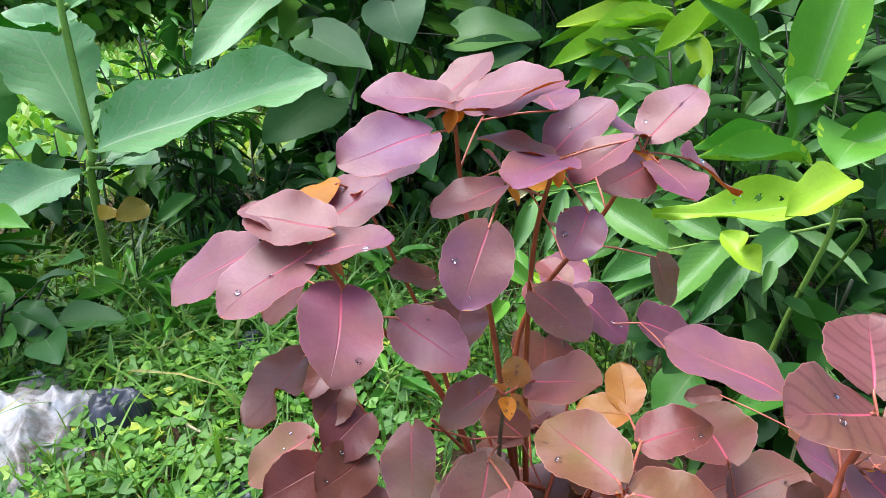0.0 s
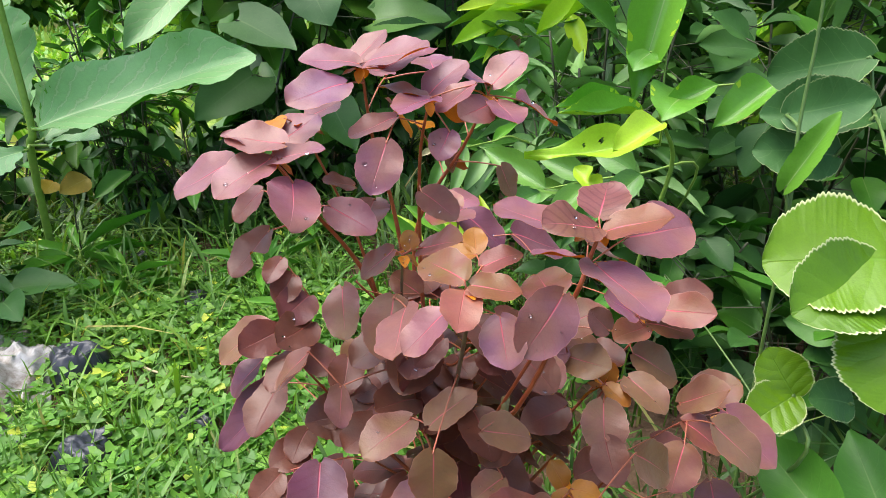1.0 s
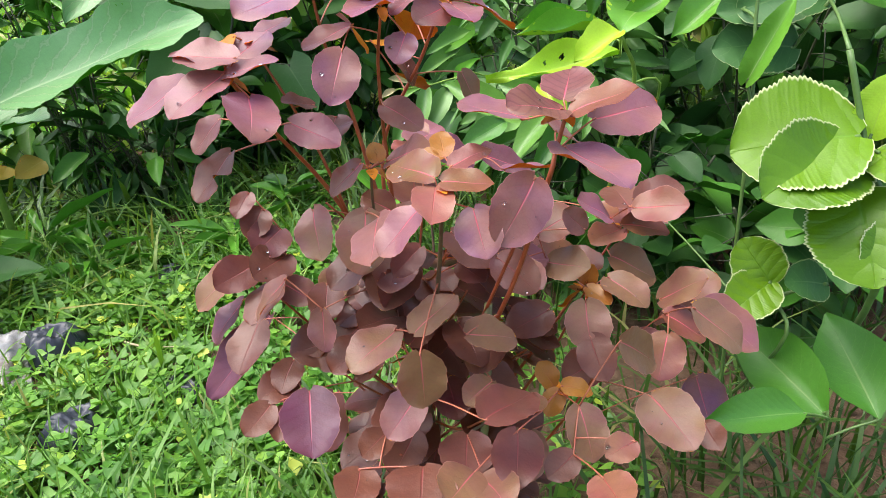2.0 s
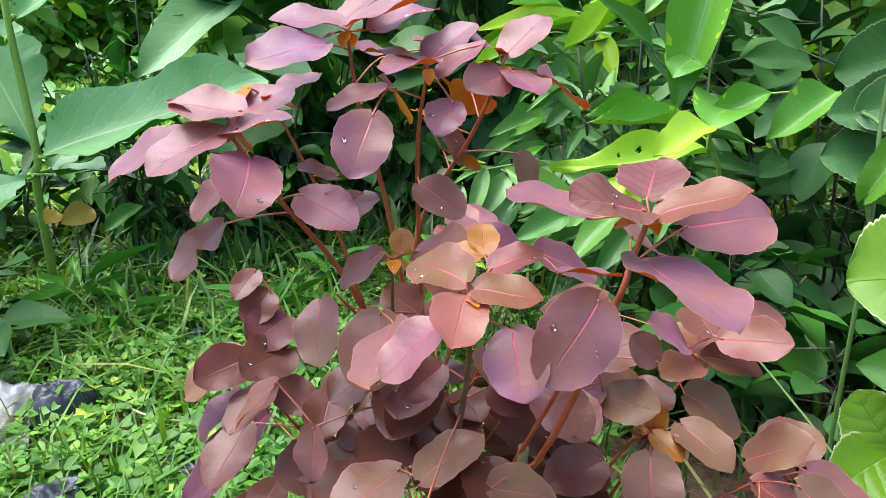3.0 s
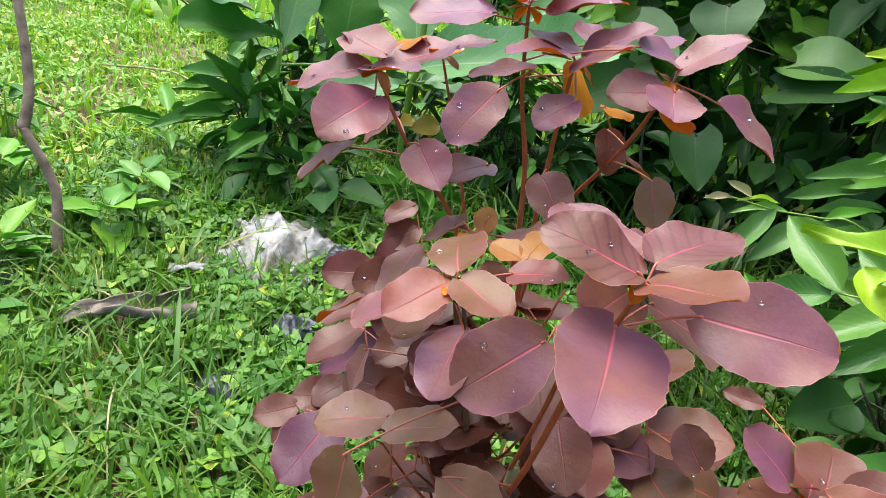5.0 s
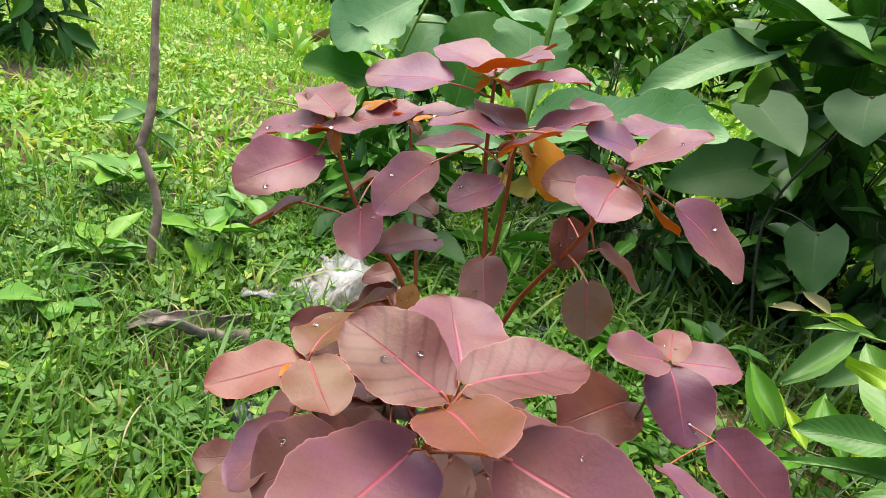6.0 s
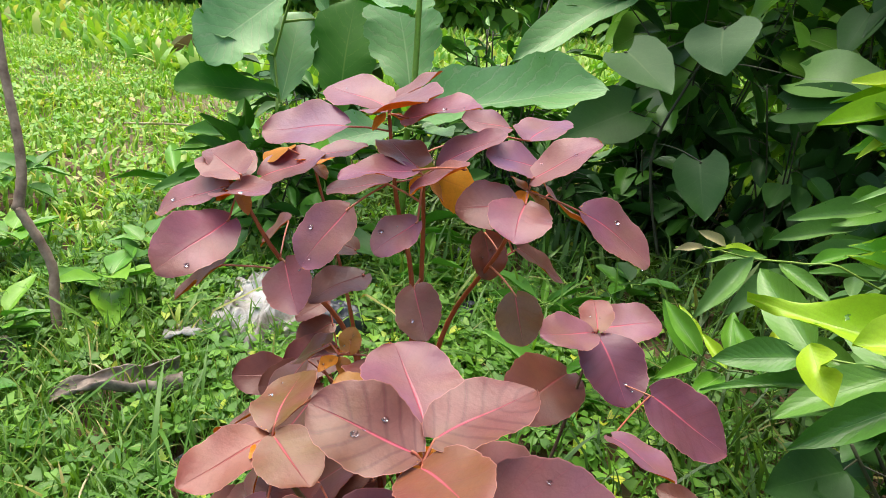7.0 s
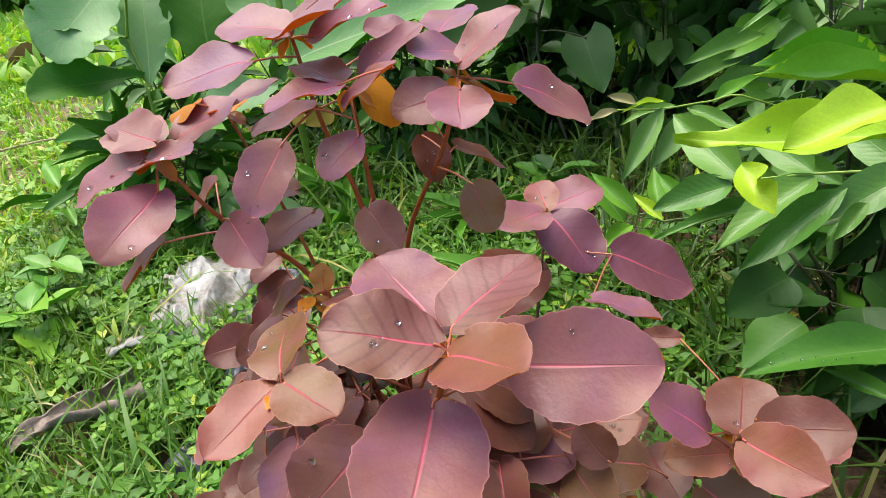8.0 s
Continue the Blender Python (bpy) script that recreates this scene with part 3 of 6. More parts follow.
lf(shrub, (0.154, 0.442, 0.823), (0.121, 0.396, 0.821), (0.10, -0.10, 0.99), 0.0232, PURPLE, node=node_h)
lf(shrub, (0.152, 0.473, 0.820), (0.193, 0.495, 0.856), (-0.31, -0.62, 0.73), 0.0219, PURPLE, node=node_h)
lf(shrub, (0.199, 0.442, 0.835), (0.157, 0.432, 0.814), (-0.40, -0.22, 0.89), 0.0189, PURPLE, node=node_h)
lf(shrub, (0.107, 0.639, 0.824), (0.076, 0.602, 0.834), (0.34, -0.03, 0.94), 0.0205, PURPLE, node=node_h)
lf(shrub, (0.171, 0.429, 0.791), (0.156, 0.398, 0.772), (0.07, -0.53, 0.84), 0.0163, PURPLE, node=node_h)
# the whorl over the shaded side
lf(shrub, (0.216, 0.516, 0.827), (0.191, 0.480, 0.842), (0.48, 0.02, 0.88), 0.0204, PURPLE, node=node_i)
lf(shrub, (0.163, 0.586, 0.830), (0.160, 0.645, 0.846), (0.04, -0.26, 0.97), 0.0260, PURPLE, node=node_i)
lf(shrub, (0.222, 0.496, 0.825), (0.260, 0.517, 0.860), (-0.35, -0.58, 0.74), 0.0231, PURPLE, node=node_i)
lf(shrub, (0.218, 0.482, 0.807), (0.185, 0.454, 0.801), (0.30, -0.55, 0.78), 0.0210, PURPLE, node=node_i)
lf(shrub, (0.227, 0.483, 0.810), (0.245, 0.444, 0.797), (0.29, -0.18, 0.94), 0.0232, PURPLE, node=node_i)
lf(shrub, (0.258, 0.516, 0.804), (0.308, 0.548, 0.774), (0.60, -0.20, 0.78), 0.0267, PURPLE, node=node_i)
lf(shrub, (0.193, 0.580, 0.789), (0.197, 0.638, 0.759), (0.48, 0.38, 0.79), 0.0273, PURPLE, node=node_i)
lf(shrub, (0.231, 0.480, 0.738), (0.249, 0.475, 0.702), (0.59, -0.70, 0.39), 0.0185, DUSK, node=stem_i)
lf(shrub, (0.167, 0.526, 0.758), (0.183, 0.521, 0.720), (0.66, -0.66, 0.37), 0.0165, WINE, node=stem_i)
lf(shrub, (0.163, 0.593, 0.724), (0.204, 0.625, 0.697), (0.41, 0.21, 0.89), 0.0239, WINE, node=stem_i)
# the whorl towards the lawn
lf(shrub, (-0.045, 0.402, 0.771), (-0.112, 0.409, 0.745), (-0.37, -0.32, 0.87), 0.0303, PURPLE, node=node_k)
lf(shrub, (-0.004, 0.386, 0.779), (-0.054, 0.352, 0.755), (-0.14, -0.41, 0.90), 0.0261, PURPLE, node=node_k)
lf(shrub, (0.009, 0.394, 0.791), (-0.049, 0.401, 0.801), (0.10, -0.45, 0.89), 0.0222, PURPLE, node=node_k)
lf(shrub, (-0.005, 0.405, 0.785), (-0.054, 0.412, 0.802), (0.28, -0.25, 0.93), 0.0217, PURPLE, node=node_k)
lf(shrub, (-0.004, 0.384, 0.775), (0.047, 0.389, 0.791), (-0.25, -0.26, 0.93), 0.0219, PURPLE, node=node_k)
lf(shrub, (-0.006, 0.427, 0.780), (0.033, 0.462, 0.808), (-0.07, -0.58, 0.81), 0.0253, PURPLE, node=node_k)
lf(shrub, (0.025, 0.467, 0.801), (0.053, 0.495, 0.815), (-0.04, -0.42, 0.91), 0.0175, PURPLE, node=node_kb)
lf(shrub, (0.016, 0.377, 0.758), (0.024, 0.306, 0.740), (0.36, -0.20, 0.91), 0.0264, PURPLE, node=node_k)
lf(shrub, (-0.038, 0.482, 0.717), (-0.075, 0.474, 0.687), (-0.46, -0.52, 0.72), 0.0203, WINE, node=stem_k)
# single leaves down the red stems
lf(shrub, (-0.014, 0.390, 0.703), (-0.054, 0.362, 0.670), (-0.39, -0.41, 0.83), 0.0237, WINE, node=stem_k, bite=True)
lf(shrub, (0.044, 0.411, 0.721), (0.092, 0.383, 0.702), (-0.04, -0.59, 0.80), 0.0214, PURPLE, node=stem_k)
lf(shrub, (0.066, 0.474, 0.722), (0.036, 0.454, 0.737), (0.51, -0.09, 0.86), 0.0165, WINE, node=stem_a)
lf(shrub, (0.088, 0.463, 0.709), (0.085, 0.403, 0.705), (0.25, -0.07, 0.97), 0.0206, WINE, node=stem_k)
lf(shrub, (0.141, 0.469, 0.714), (0.179, 0.439, 0.693), (-0.11, -0.67, 0.74), 0.0196, DUSK, node=stem_i)
lf(shrub, (0.118, 0.372, 0.558), (0.127, 0.372, 0.512), (0.55, -0.83, 0.12), 0.0196, WINE, node=node_sf)
# the large whorl in front
lf(shrub, (0.266, 0.333, 0.716), (0.212, 0.367, 0.736), (0.32, -0.04, 0.94), 0.0314, PURPLE, node=node_r)
lf(shrub, (0.292, 0.294, 0.732), (0.240, 0.270, 0.751), (0.38, -0.12, 0.92), 0.0244, STRIPED, node=node_r)
lf(shrub, (0.296, 0.304, 0.737), (0.319, 0.359, 0.757), (-0.08, -0.31, 0.95), 0.0241, STRIPED, node=node_r)
lf(shrub, (0.300, 0.290, 0.729), (0.346, 0.265, 0.754), (-0.51, -0.08, 0.86), 0.0235, BRONZE, node=node_r)
lf(shrub, (0.325, 0.310, 0.715), (0.397, 0.329, 0.719), (0.15, -0.70, 0.70), 0.0284, PURPLE, node=stem_r)
lf(shrub, (0.290, 0.285, 0.701), (0.316, 0.198, 0.698), (0.17, 0.02, 0.98), 0.0314, PURPLE, node=stem_r)
lf(shrub, (0.295, 0.329, 0.703), (0.338, 0.371, 0.675), (0.51, 0.05, 0.86), 0.0277, PURPLE, node=stem_r)
# the bronze whorl in the middle
lf(shrub, (0.175, 0.298, 0.683), (0.139, 0.349, 0.689), (-0.20, -0.24, 0.95), 0.0221, BRONZE, node=node_o)
lf(shrub, (0.181, 0.293, 0.680), (0.226, 0.282, 0.679), (-0.06, -0.26, 0.96), 0.0207, BRONZE, node=node_o)
lf(shrub, (0.175, 0.292, 0.676), (0.164, 0.236, 0.669), (0.05, -0.13, 0.99), 0.0188, SALMON, node=node_o)
lf(shrub, (0.195, 0.338, 0.678), (0.235, 0.341, 0.692), (-0.30, -0.37, 0.88), 0.0179, BRONZE, node=node_o)
lf(shrub, (0.192, 0.365, 0.681), (0.193, 0.396, 0.699), (0.08, -0.52, 0.85), 0.0127, ORANGE, node=node_o)
lf(shrub, (0.191, 0.361, 0.681), (0.161, 0.364, 0.685), (0.10, -0.33, 0.94), 0.0127, ORANGE, node=node_o)
lf(shrub, (0.127, 0.409, 0.669), (0.124, 0.416, 0.689), (0.22, -0.90, 0.38), 0.0106, ORANGE, node=node_n)
lf(shrub, (0.109, 0.406, 0.671), (0.071, 0.400, 0.644), (-0.49, -0.37, 0.79), 0.0186, BRONZE, node=node_n)
lf(shrub, (0.138, 0.425, 0.664), (0.178, 0.391, 0.688), (-0.48, 0.04, 0.87), 0.0241, BRONZE, node=node_n)
lf(shrub, (0.259, 0.267, 0.682), (0.220, 0.238, 0.637), (0.08, -0.87, 0.49), 0.0262, PURPLE, node=stem_q)
lf(shrub, (0.204, 0.270, 0.660), (0.207, 0.234, 0.629), (-0.22, -0.66, 0.72), 0.0206, PURPLE, node=stem_q)
lf(shrub, (0.157, 0.276, 0.663), (0.116, 0.262, 0.633), (-0.48, -0.31, 0.82), 0.0198, PURPLE, node=node_o)
lf(shrub, (0.107, 0.388, 0.624), (0.092, 0.344, 0.576), (-0.10, -0.72, 0.69), 0.0273, DUSK, node=node_sm)
lf(shrub, (0.049, 0.434, 0.616), (0.051, 0.379, 0.581), (-0.40, -0.49, 0.77), 0.0224, DUSK, node=node_sm)
# the lower side towards the lawn
lf(shrub, (-0.058, 0.591, 0.402), (-0.163, 0.539, 0.315), (-0.34, -0.57, 0.75), 0.0300, PLUM, node=node_sl)
lf(shrub, (-0.078, 0.578, 0.494), (-0.152, 0.567, 0.446), (-0.43, -0.46, 0.78), 0.0300, DUSK, node=node_sl)
lf(shrub, (0.044, 0.383, 0.518), (0.038, 0.368, 0.471), (-0.53, -0.78, 0.33), 0.0190, PURPLE, node=node_sl)
lf(shrub, (0.008, 0.406, 0.550), (-0.035, 0.393, 0.512), (-0.61, -0.20, 0.77), 0.0230, DUSK, node=node_sl)
lf(shrub, (0.019, 0.526, 0.298), (-0.009, 0.483, 0.231), (-0.47, -0.64, 0.61), 0.0339, WINE, node=node_sl)
# the lower front
lf(shrub, (0.142, 0.250, 0.534), (0.140, 0.239, 0.476), (-0.03, -0.98, 0.18), 0.0233, DUSK, node=node_sf)
lf(shrub, (0.137, 0.288, 0.457), (0.098, 0.263, 0.429), (-0.26, -0.52, 0.81), 0.0224, PURPLE, node=node_sf)
lf(shrub, (0.122, 0.326, 0.514), (0.071, 0.288, 0.503), (-0.12, -0.13, 0.98), 0.0250, DUSK, node=node_sf)
lf(shrub, (0.125, 0.393, 0.489), (0.084, 0.354, 0.510), (0.45, -0.00, 0.89), 0.0255, WINE, node=node_sf)
lf(shrub, (0.140, 0.298, 0.524), (0.187, 0.323, 0.550), (-0.35, -0.29, 0.89), 0.0227, DUSK, node=node_sf)
lf(shrub, (0.193, 0.308, 0.508), (0.248, 0.318, 0.490), (0.34, -0.29, 0.90), 0.0248, DUSK, node=node_sf)
lf(shrub, (0.302, 0.393, 0.469), (0.247, 0.372, 0.461), (0.04, -0.43, 0.90), 0.0246, WINE, node=node_sq)
lf(shrub, (0.349, 0.401, 0.469), (0.343, 0.354, 0.429), (-0.05, -0.64, 0.76), 0.0271, DUSK, node=node_sq)
lf(shrub, (0.372, 0.397, 0.389), (0.316, 0.387, 0.370), (-0.18, -0.52, 0.84), 0.0257, BRONZE, node=node_sq)
lf(shrub, (0.261, 0.277, 0.420), (0.221, 0.320, 0.391), (-0.28, 0.33, 0.90), 0.0272, DUSK, node=node_sf)
lf(shrub, (0.290, 0.334, 0.403), (0.276, 0.344, 0.433), (0.48, -0.74, 0.47), 0.0144, ORANGE, node=node_sf)
lf(shrub, (0.294, 0.316, 0.417), (0.328, 0.309, 0.409), (0.14, -0.35, 0.93), 0.0147, ORANGE, node=node_sf)
lf(shrub, (0.293, 0.324, 0.406), (0.274, 0.309, 0.385), (-0.27, -0.65, 0.71), 0.0134, ORANGE, node=node_sf)
lf(shrub, (0.304, 0.287, 0.410), (0.306, 0.240, 0.375), (0.07, -0.59, 0.80), 0.0236, DUSK, node=node_sf)
lf(shrub, (0.266, 0.361, 0.320), (0.246, 0.310, 0.291), (0.03, -0.51, 0.86), 0.0258, DUSK, node=node_sf)
lf(shrub, (0.530, 0.460, 0.282), (0.536, 0.408, 0.214), (0.10, -0.79, 0.61), 0.0361, PURPLE, node=node_sq)
lf(shrub, (0.416, 0.411, 0.401), (0.460, 0.385, 0.368), (0.20, -0.61, 0.76), 0.0264, PURPLE, node=node_sq)
lf(shrub, (0.448, 0.400, 0.434), (0.493, 0.374, 0.409), (0.22, -0.45, 0.87), 0.0243, BRONZE, node=node_sr)
lf(shrub, (0.518, 0.433, 0.420), (0.567, 0.378, 0.377), (0.19, -0.50, 0.85), 0.0361, PURPLE, node=node_sr)
lf(shrub, (0.500, 0.485, 0.409), (0.565, 0.487, 0.426), (-0.19, -0.49, 0.85), 0.0297, DUSK, node=node_sr)
lf(shrub, (0.389, 0.437, 0.476), (0.419, 0.385, 0.461), (-0.01, -0.29, 0.96), 0.0262, DUSK, node=node_sr)
lf(shrub, (0.411, 0.487, 0.478), (0.473, 0.476, 0.444), (0.32, -0.56, 0.77), 0.0320, DUSK, node=node_sr)
lf(shrub, (0.362, 0.440, 0.467), (0.370, 0.436, 0.496), (-0.70, -0.71, 0.10), 0.0130, ORANGE, node=node_sr)
lf(shrub, (0.359, 0.427, 0.473), (0.380, 0.399, 0.462), (0.04, -0.33, 0.94), 0.0151, ORANGE, node=node_sr)
lf(shrub, (0.357, 0.431, 0.471), (0.342, 0.468, 0.430), (-0.54, 0.51, 0.67), 0.0242, SALMON, node=node_sr)
lf(shrub, (0.315, 0.447, 0.504), (0.354, 0.406, 0.513), (-0.44, -0.23, 0.87), 0.0246, DUSK, node=node_sr)
# the low whorl over the shaded side
lf(shrub, (0.432, 0.500, 0.514), (0.491, 0.487, 0.506), (0.07, -0.32, 0.94), 0.0245, BRONZE, node=node_y)
lf(shrub, (0.450, 0.540, 0.503), (0.519, 0.576, 0.490), (0.27, -0.19, 0.95), 0.0334, PURPLE, node=node_y)
lf(shrub, (0.430, 0.525, 0.506), (0.428, 0.596, 0.513), (0.19, -0.08, 0.98), 0.0264, BRONZE, node=node_y)
lf(shrub, (0.430, 0.503, 0.508), (0.381, 0.479, 0.510), (0.09, -0.09, 0.99), 0.0215, SALMON, node=node_y)
lf(shrub, (0.410, 0.496, 0.529), (0.369, 0.485, 0.568), (0.69, -0.28, 0.66), 0.0241, PURPLE, node=node_y)
# the whorl on the far side
lf(shrub, (0.207, 0.709, 0.606), (0.175, 0.650, 0.619), (0.29, 0.06, 0.96), 0.0287, PURPLE, node=node_v)
lf(shrub, (0.202, 0.738, 0.598), (0.173, 0.780, 0.615), (0.05, -0.35, 0.94), 0.0206, BRONZE, node=node_v)
lf(shrub, (0.185, 0.798, 0.571), (0.240, 0.846, 0.587), (0.12, -0.44, 0.89), 0.0320, PURPLE, node=node_v)
lf(shrub, (0.190, 0.766, 0.579), (0.160, 0.715, 0.586), (0.25, -0.02, 0.97), 0.0252, BRONZE, node=node_v)
lf(shrub, (0.207, 0.734, 0.591), (0.270, 0.696, 0.550), (0.32, -0.39, 0.86), 0.0401, PLUM, node=node_v)
lf(shrub, (0.285, 0.711, 0.562), (0.373, 0.731, 0.527), (0.42, -0.35, 0.84), 0.0416, PLUM, node=node_v)
# leaves lower down and behind; many set to wine, shade put into their colour
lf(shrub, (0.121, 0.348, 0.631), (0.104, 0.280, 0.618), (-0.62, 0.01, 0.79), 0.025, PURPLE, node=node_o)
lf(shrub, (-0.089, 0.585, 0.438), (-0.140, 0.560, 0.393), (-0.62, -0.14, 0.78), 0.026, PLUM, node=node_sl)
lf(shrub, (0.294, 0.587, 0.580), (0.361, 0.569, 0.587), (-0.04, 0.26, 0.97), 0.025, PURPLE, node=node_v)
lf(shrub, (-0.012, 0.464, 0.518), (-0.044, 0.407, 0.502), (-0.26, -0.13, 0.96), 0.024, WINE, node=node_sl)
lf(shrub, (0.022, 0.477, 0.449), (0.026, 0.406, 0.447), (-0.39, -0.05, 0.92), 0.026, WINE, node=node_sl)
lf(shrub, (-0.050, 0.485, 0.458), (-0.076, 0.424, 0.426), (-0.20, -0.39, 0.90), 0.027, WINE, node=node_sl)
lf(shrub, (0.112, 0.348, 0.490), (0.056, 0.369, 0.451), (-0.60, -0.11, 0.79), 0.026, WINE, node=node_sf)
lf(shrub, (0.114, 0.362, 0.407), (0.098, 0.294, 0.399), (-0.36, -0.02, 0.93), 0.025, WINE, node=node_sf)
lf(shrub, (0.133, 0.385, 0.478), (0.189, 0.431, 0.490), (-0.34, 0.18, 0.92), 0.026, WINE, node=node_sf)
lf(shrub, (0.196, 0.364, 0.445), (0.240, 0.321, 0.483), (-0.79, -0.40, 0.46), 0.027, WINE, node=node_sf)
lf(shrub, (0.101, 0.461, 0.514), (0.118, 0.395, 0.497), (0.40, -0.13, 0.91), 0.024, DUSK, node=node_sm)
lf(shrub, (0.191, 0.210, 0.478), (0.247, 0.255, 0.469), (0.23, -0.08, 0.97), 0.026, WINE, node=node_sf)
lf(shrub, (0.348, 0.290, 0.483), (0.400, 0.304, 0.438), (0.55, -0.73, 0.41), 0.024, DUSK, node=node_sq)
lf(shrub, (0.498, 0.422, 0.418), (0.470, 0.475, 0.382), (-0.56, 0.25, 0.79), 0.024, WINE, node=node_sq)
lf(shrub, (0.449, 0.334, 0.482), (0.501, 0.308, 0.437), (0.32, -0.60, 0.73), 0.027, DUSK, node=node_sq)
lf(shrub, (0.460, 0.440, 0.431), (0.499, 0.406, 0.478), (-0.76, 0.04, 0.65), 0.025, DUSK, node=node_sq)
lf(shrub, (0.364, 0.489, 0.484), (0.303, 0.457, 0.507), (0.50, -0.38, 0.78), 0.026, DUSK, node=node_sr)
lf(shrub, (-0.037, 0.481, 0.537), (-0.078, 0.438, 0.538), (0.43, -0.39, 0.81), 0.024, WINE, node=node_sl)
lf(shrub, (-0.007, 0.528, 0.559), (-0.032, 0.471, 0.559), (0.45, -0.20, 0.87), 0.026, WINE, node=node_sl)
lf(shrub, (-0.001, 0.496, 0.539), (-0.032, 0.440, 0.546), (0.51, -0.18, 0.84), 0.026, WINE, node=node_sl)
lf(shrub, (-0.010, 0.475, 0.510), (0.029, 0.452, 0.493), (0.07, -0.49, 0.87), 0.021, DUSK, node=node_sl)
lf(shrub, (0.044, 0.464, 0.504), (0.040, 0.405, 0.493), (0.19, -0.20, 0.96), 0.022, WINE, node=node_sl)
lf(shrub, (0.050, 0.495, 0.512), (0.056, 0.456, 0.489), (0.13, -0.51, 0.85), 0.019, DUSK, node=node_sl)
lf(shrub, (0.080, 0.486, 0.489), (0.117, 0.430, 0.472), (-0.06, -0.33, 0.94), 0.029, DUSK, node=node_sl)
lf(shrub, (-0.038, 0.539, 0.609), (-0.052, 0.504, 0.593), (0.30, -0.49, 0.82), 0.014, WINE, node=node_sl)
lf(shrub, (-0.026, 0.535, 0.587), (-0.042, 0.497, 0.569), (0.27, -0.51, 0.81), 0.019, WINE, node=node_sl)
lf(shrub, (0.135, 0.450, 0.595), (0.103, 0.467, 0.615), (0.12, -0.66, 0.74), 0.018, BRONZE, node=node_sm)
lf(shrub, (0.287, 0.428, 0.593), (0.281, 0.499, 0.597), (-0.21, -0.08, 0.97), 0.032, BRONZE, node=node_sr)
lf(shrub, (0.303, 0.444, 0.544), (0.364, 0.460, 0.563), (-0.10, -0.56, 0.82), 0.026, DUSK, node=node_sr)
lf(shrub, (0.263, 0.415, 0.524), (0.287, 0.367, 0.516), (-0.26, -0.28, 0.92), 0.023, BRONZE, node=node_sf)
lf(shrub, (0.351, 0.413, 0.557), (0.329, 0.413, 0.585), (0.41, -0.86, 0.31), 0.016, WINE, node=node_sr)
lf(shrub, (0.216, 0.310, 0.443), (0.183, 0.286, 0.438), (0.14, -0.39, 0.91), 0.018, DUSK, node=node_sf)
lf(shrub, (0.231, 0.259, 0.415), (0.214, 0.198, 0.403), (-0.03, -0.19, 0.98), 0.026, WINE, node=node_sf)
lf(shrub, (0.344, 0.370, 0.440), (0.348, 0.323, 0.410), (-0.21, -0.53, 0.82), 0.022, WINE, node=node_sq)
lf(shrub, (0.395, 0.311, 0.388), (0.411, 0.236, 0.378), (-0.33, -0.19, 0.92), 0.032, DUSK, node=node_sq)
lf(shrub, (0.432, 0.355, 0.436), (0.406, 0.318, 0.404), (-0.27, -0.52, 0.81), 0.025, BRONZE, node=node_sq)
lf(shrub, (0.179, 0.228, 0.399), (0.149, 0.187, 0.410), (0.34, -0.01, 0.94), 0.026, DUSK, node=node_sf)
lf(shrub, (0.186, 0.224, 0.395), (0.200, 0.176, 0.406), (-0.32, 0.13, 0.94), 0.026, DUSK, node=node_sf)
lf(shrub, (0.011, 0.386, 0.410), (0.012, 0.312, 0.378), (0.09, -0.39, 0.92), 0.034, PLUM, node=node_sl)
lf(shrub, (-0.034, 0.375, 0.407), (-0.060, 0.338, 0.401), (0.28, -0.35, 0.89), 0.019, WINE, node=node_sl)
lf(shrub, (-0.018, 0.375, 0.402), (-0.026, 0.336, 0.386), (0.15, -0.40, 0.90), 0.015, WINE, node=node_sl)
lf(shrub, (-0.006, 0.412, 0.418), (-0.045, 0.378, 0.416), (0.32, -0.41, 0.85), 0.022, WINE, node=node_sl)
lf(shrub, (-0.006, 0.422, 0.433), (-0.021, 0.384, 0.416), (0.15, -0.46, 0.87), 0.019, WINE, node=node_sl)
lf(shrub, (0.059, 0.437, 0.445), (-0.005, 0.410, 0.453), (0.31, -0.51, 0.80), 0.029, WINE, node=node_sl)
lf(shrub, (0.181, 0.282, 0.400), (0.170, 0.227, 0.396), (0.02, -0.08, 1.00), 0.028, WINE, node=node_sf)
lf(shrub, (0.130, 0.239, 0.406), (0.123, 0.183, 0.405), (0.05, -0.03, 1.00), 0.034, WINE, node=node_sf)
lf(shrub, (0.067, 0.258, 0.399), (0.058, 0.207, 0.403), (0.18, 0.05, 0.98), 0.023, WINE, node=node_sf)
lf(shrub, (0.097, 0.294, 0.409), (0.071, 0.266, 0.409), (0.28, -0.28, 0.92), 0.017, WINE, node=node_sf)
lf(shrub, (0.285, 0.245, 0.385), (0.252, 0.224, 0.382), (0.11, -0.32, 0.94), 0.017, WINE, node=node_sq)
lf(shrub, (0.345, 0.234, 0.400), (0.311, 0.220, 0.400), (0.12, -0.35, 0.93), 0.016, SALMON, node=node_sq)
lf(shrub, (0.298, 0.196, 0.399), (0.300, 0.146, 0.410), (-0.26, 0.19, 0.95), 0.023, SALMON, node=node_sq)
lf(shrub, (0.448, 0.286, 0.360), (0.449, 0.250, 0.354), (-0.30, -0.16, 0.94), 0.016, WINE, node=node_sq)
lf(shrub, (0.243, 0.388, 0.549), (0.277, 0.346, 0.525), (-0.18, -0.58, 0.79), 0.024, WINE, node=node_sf)
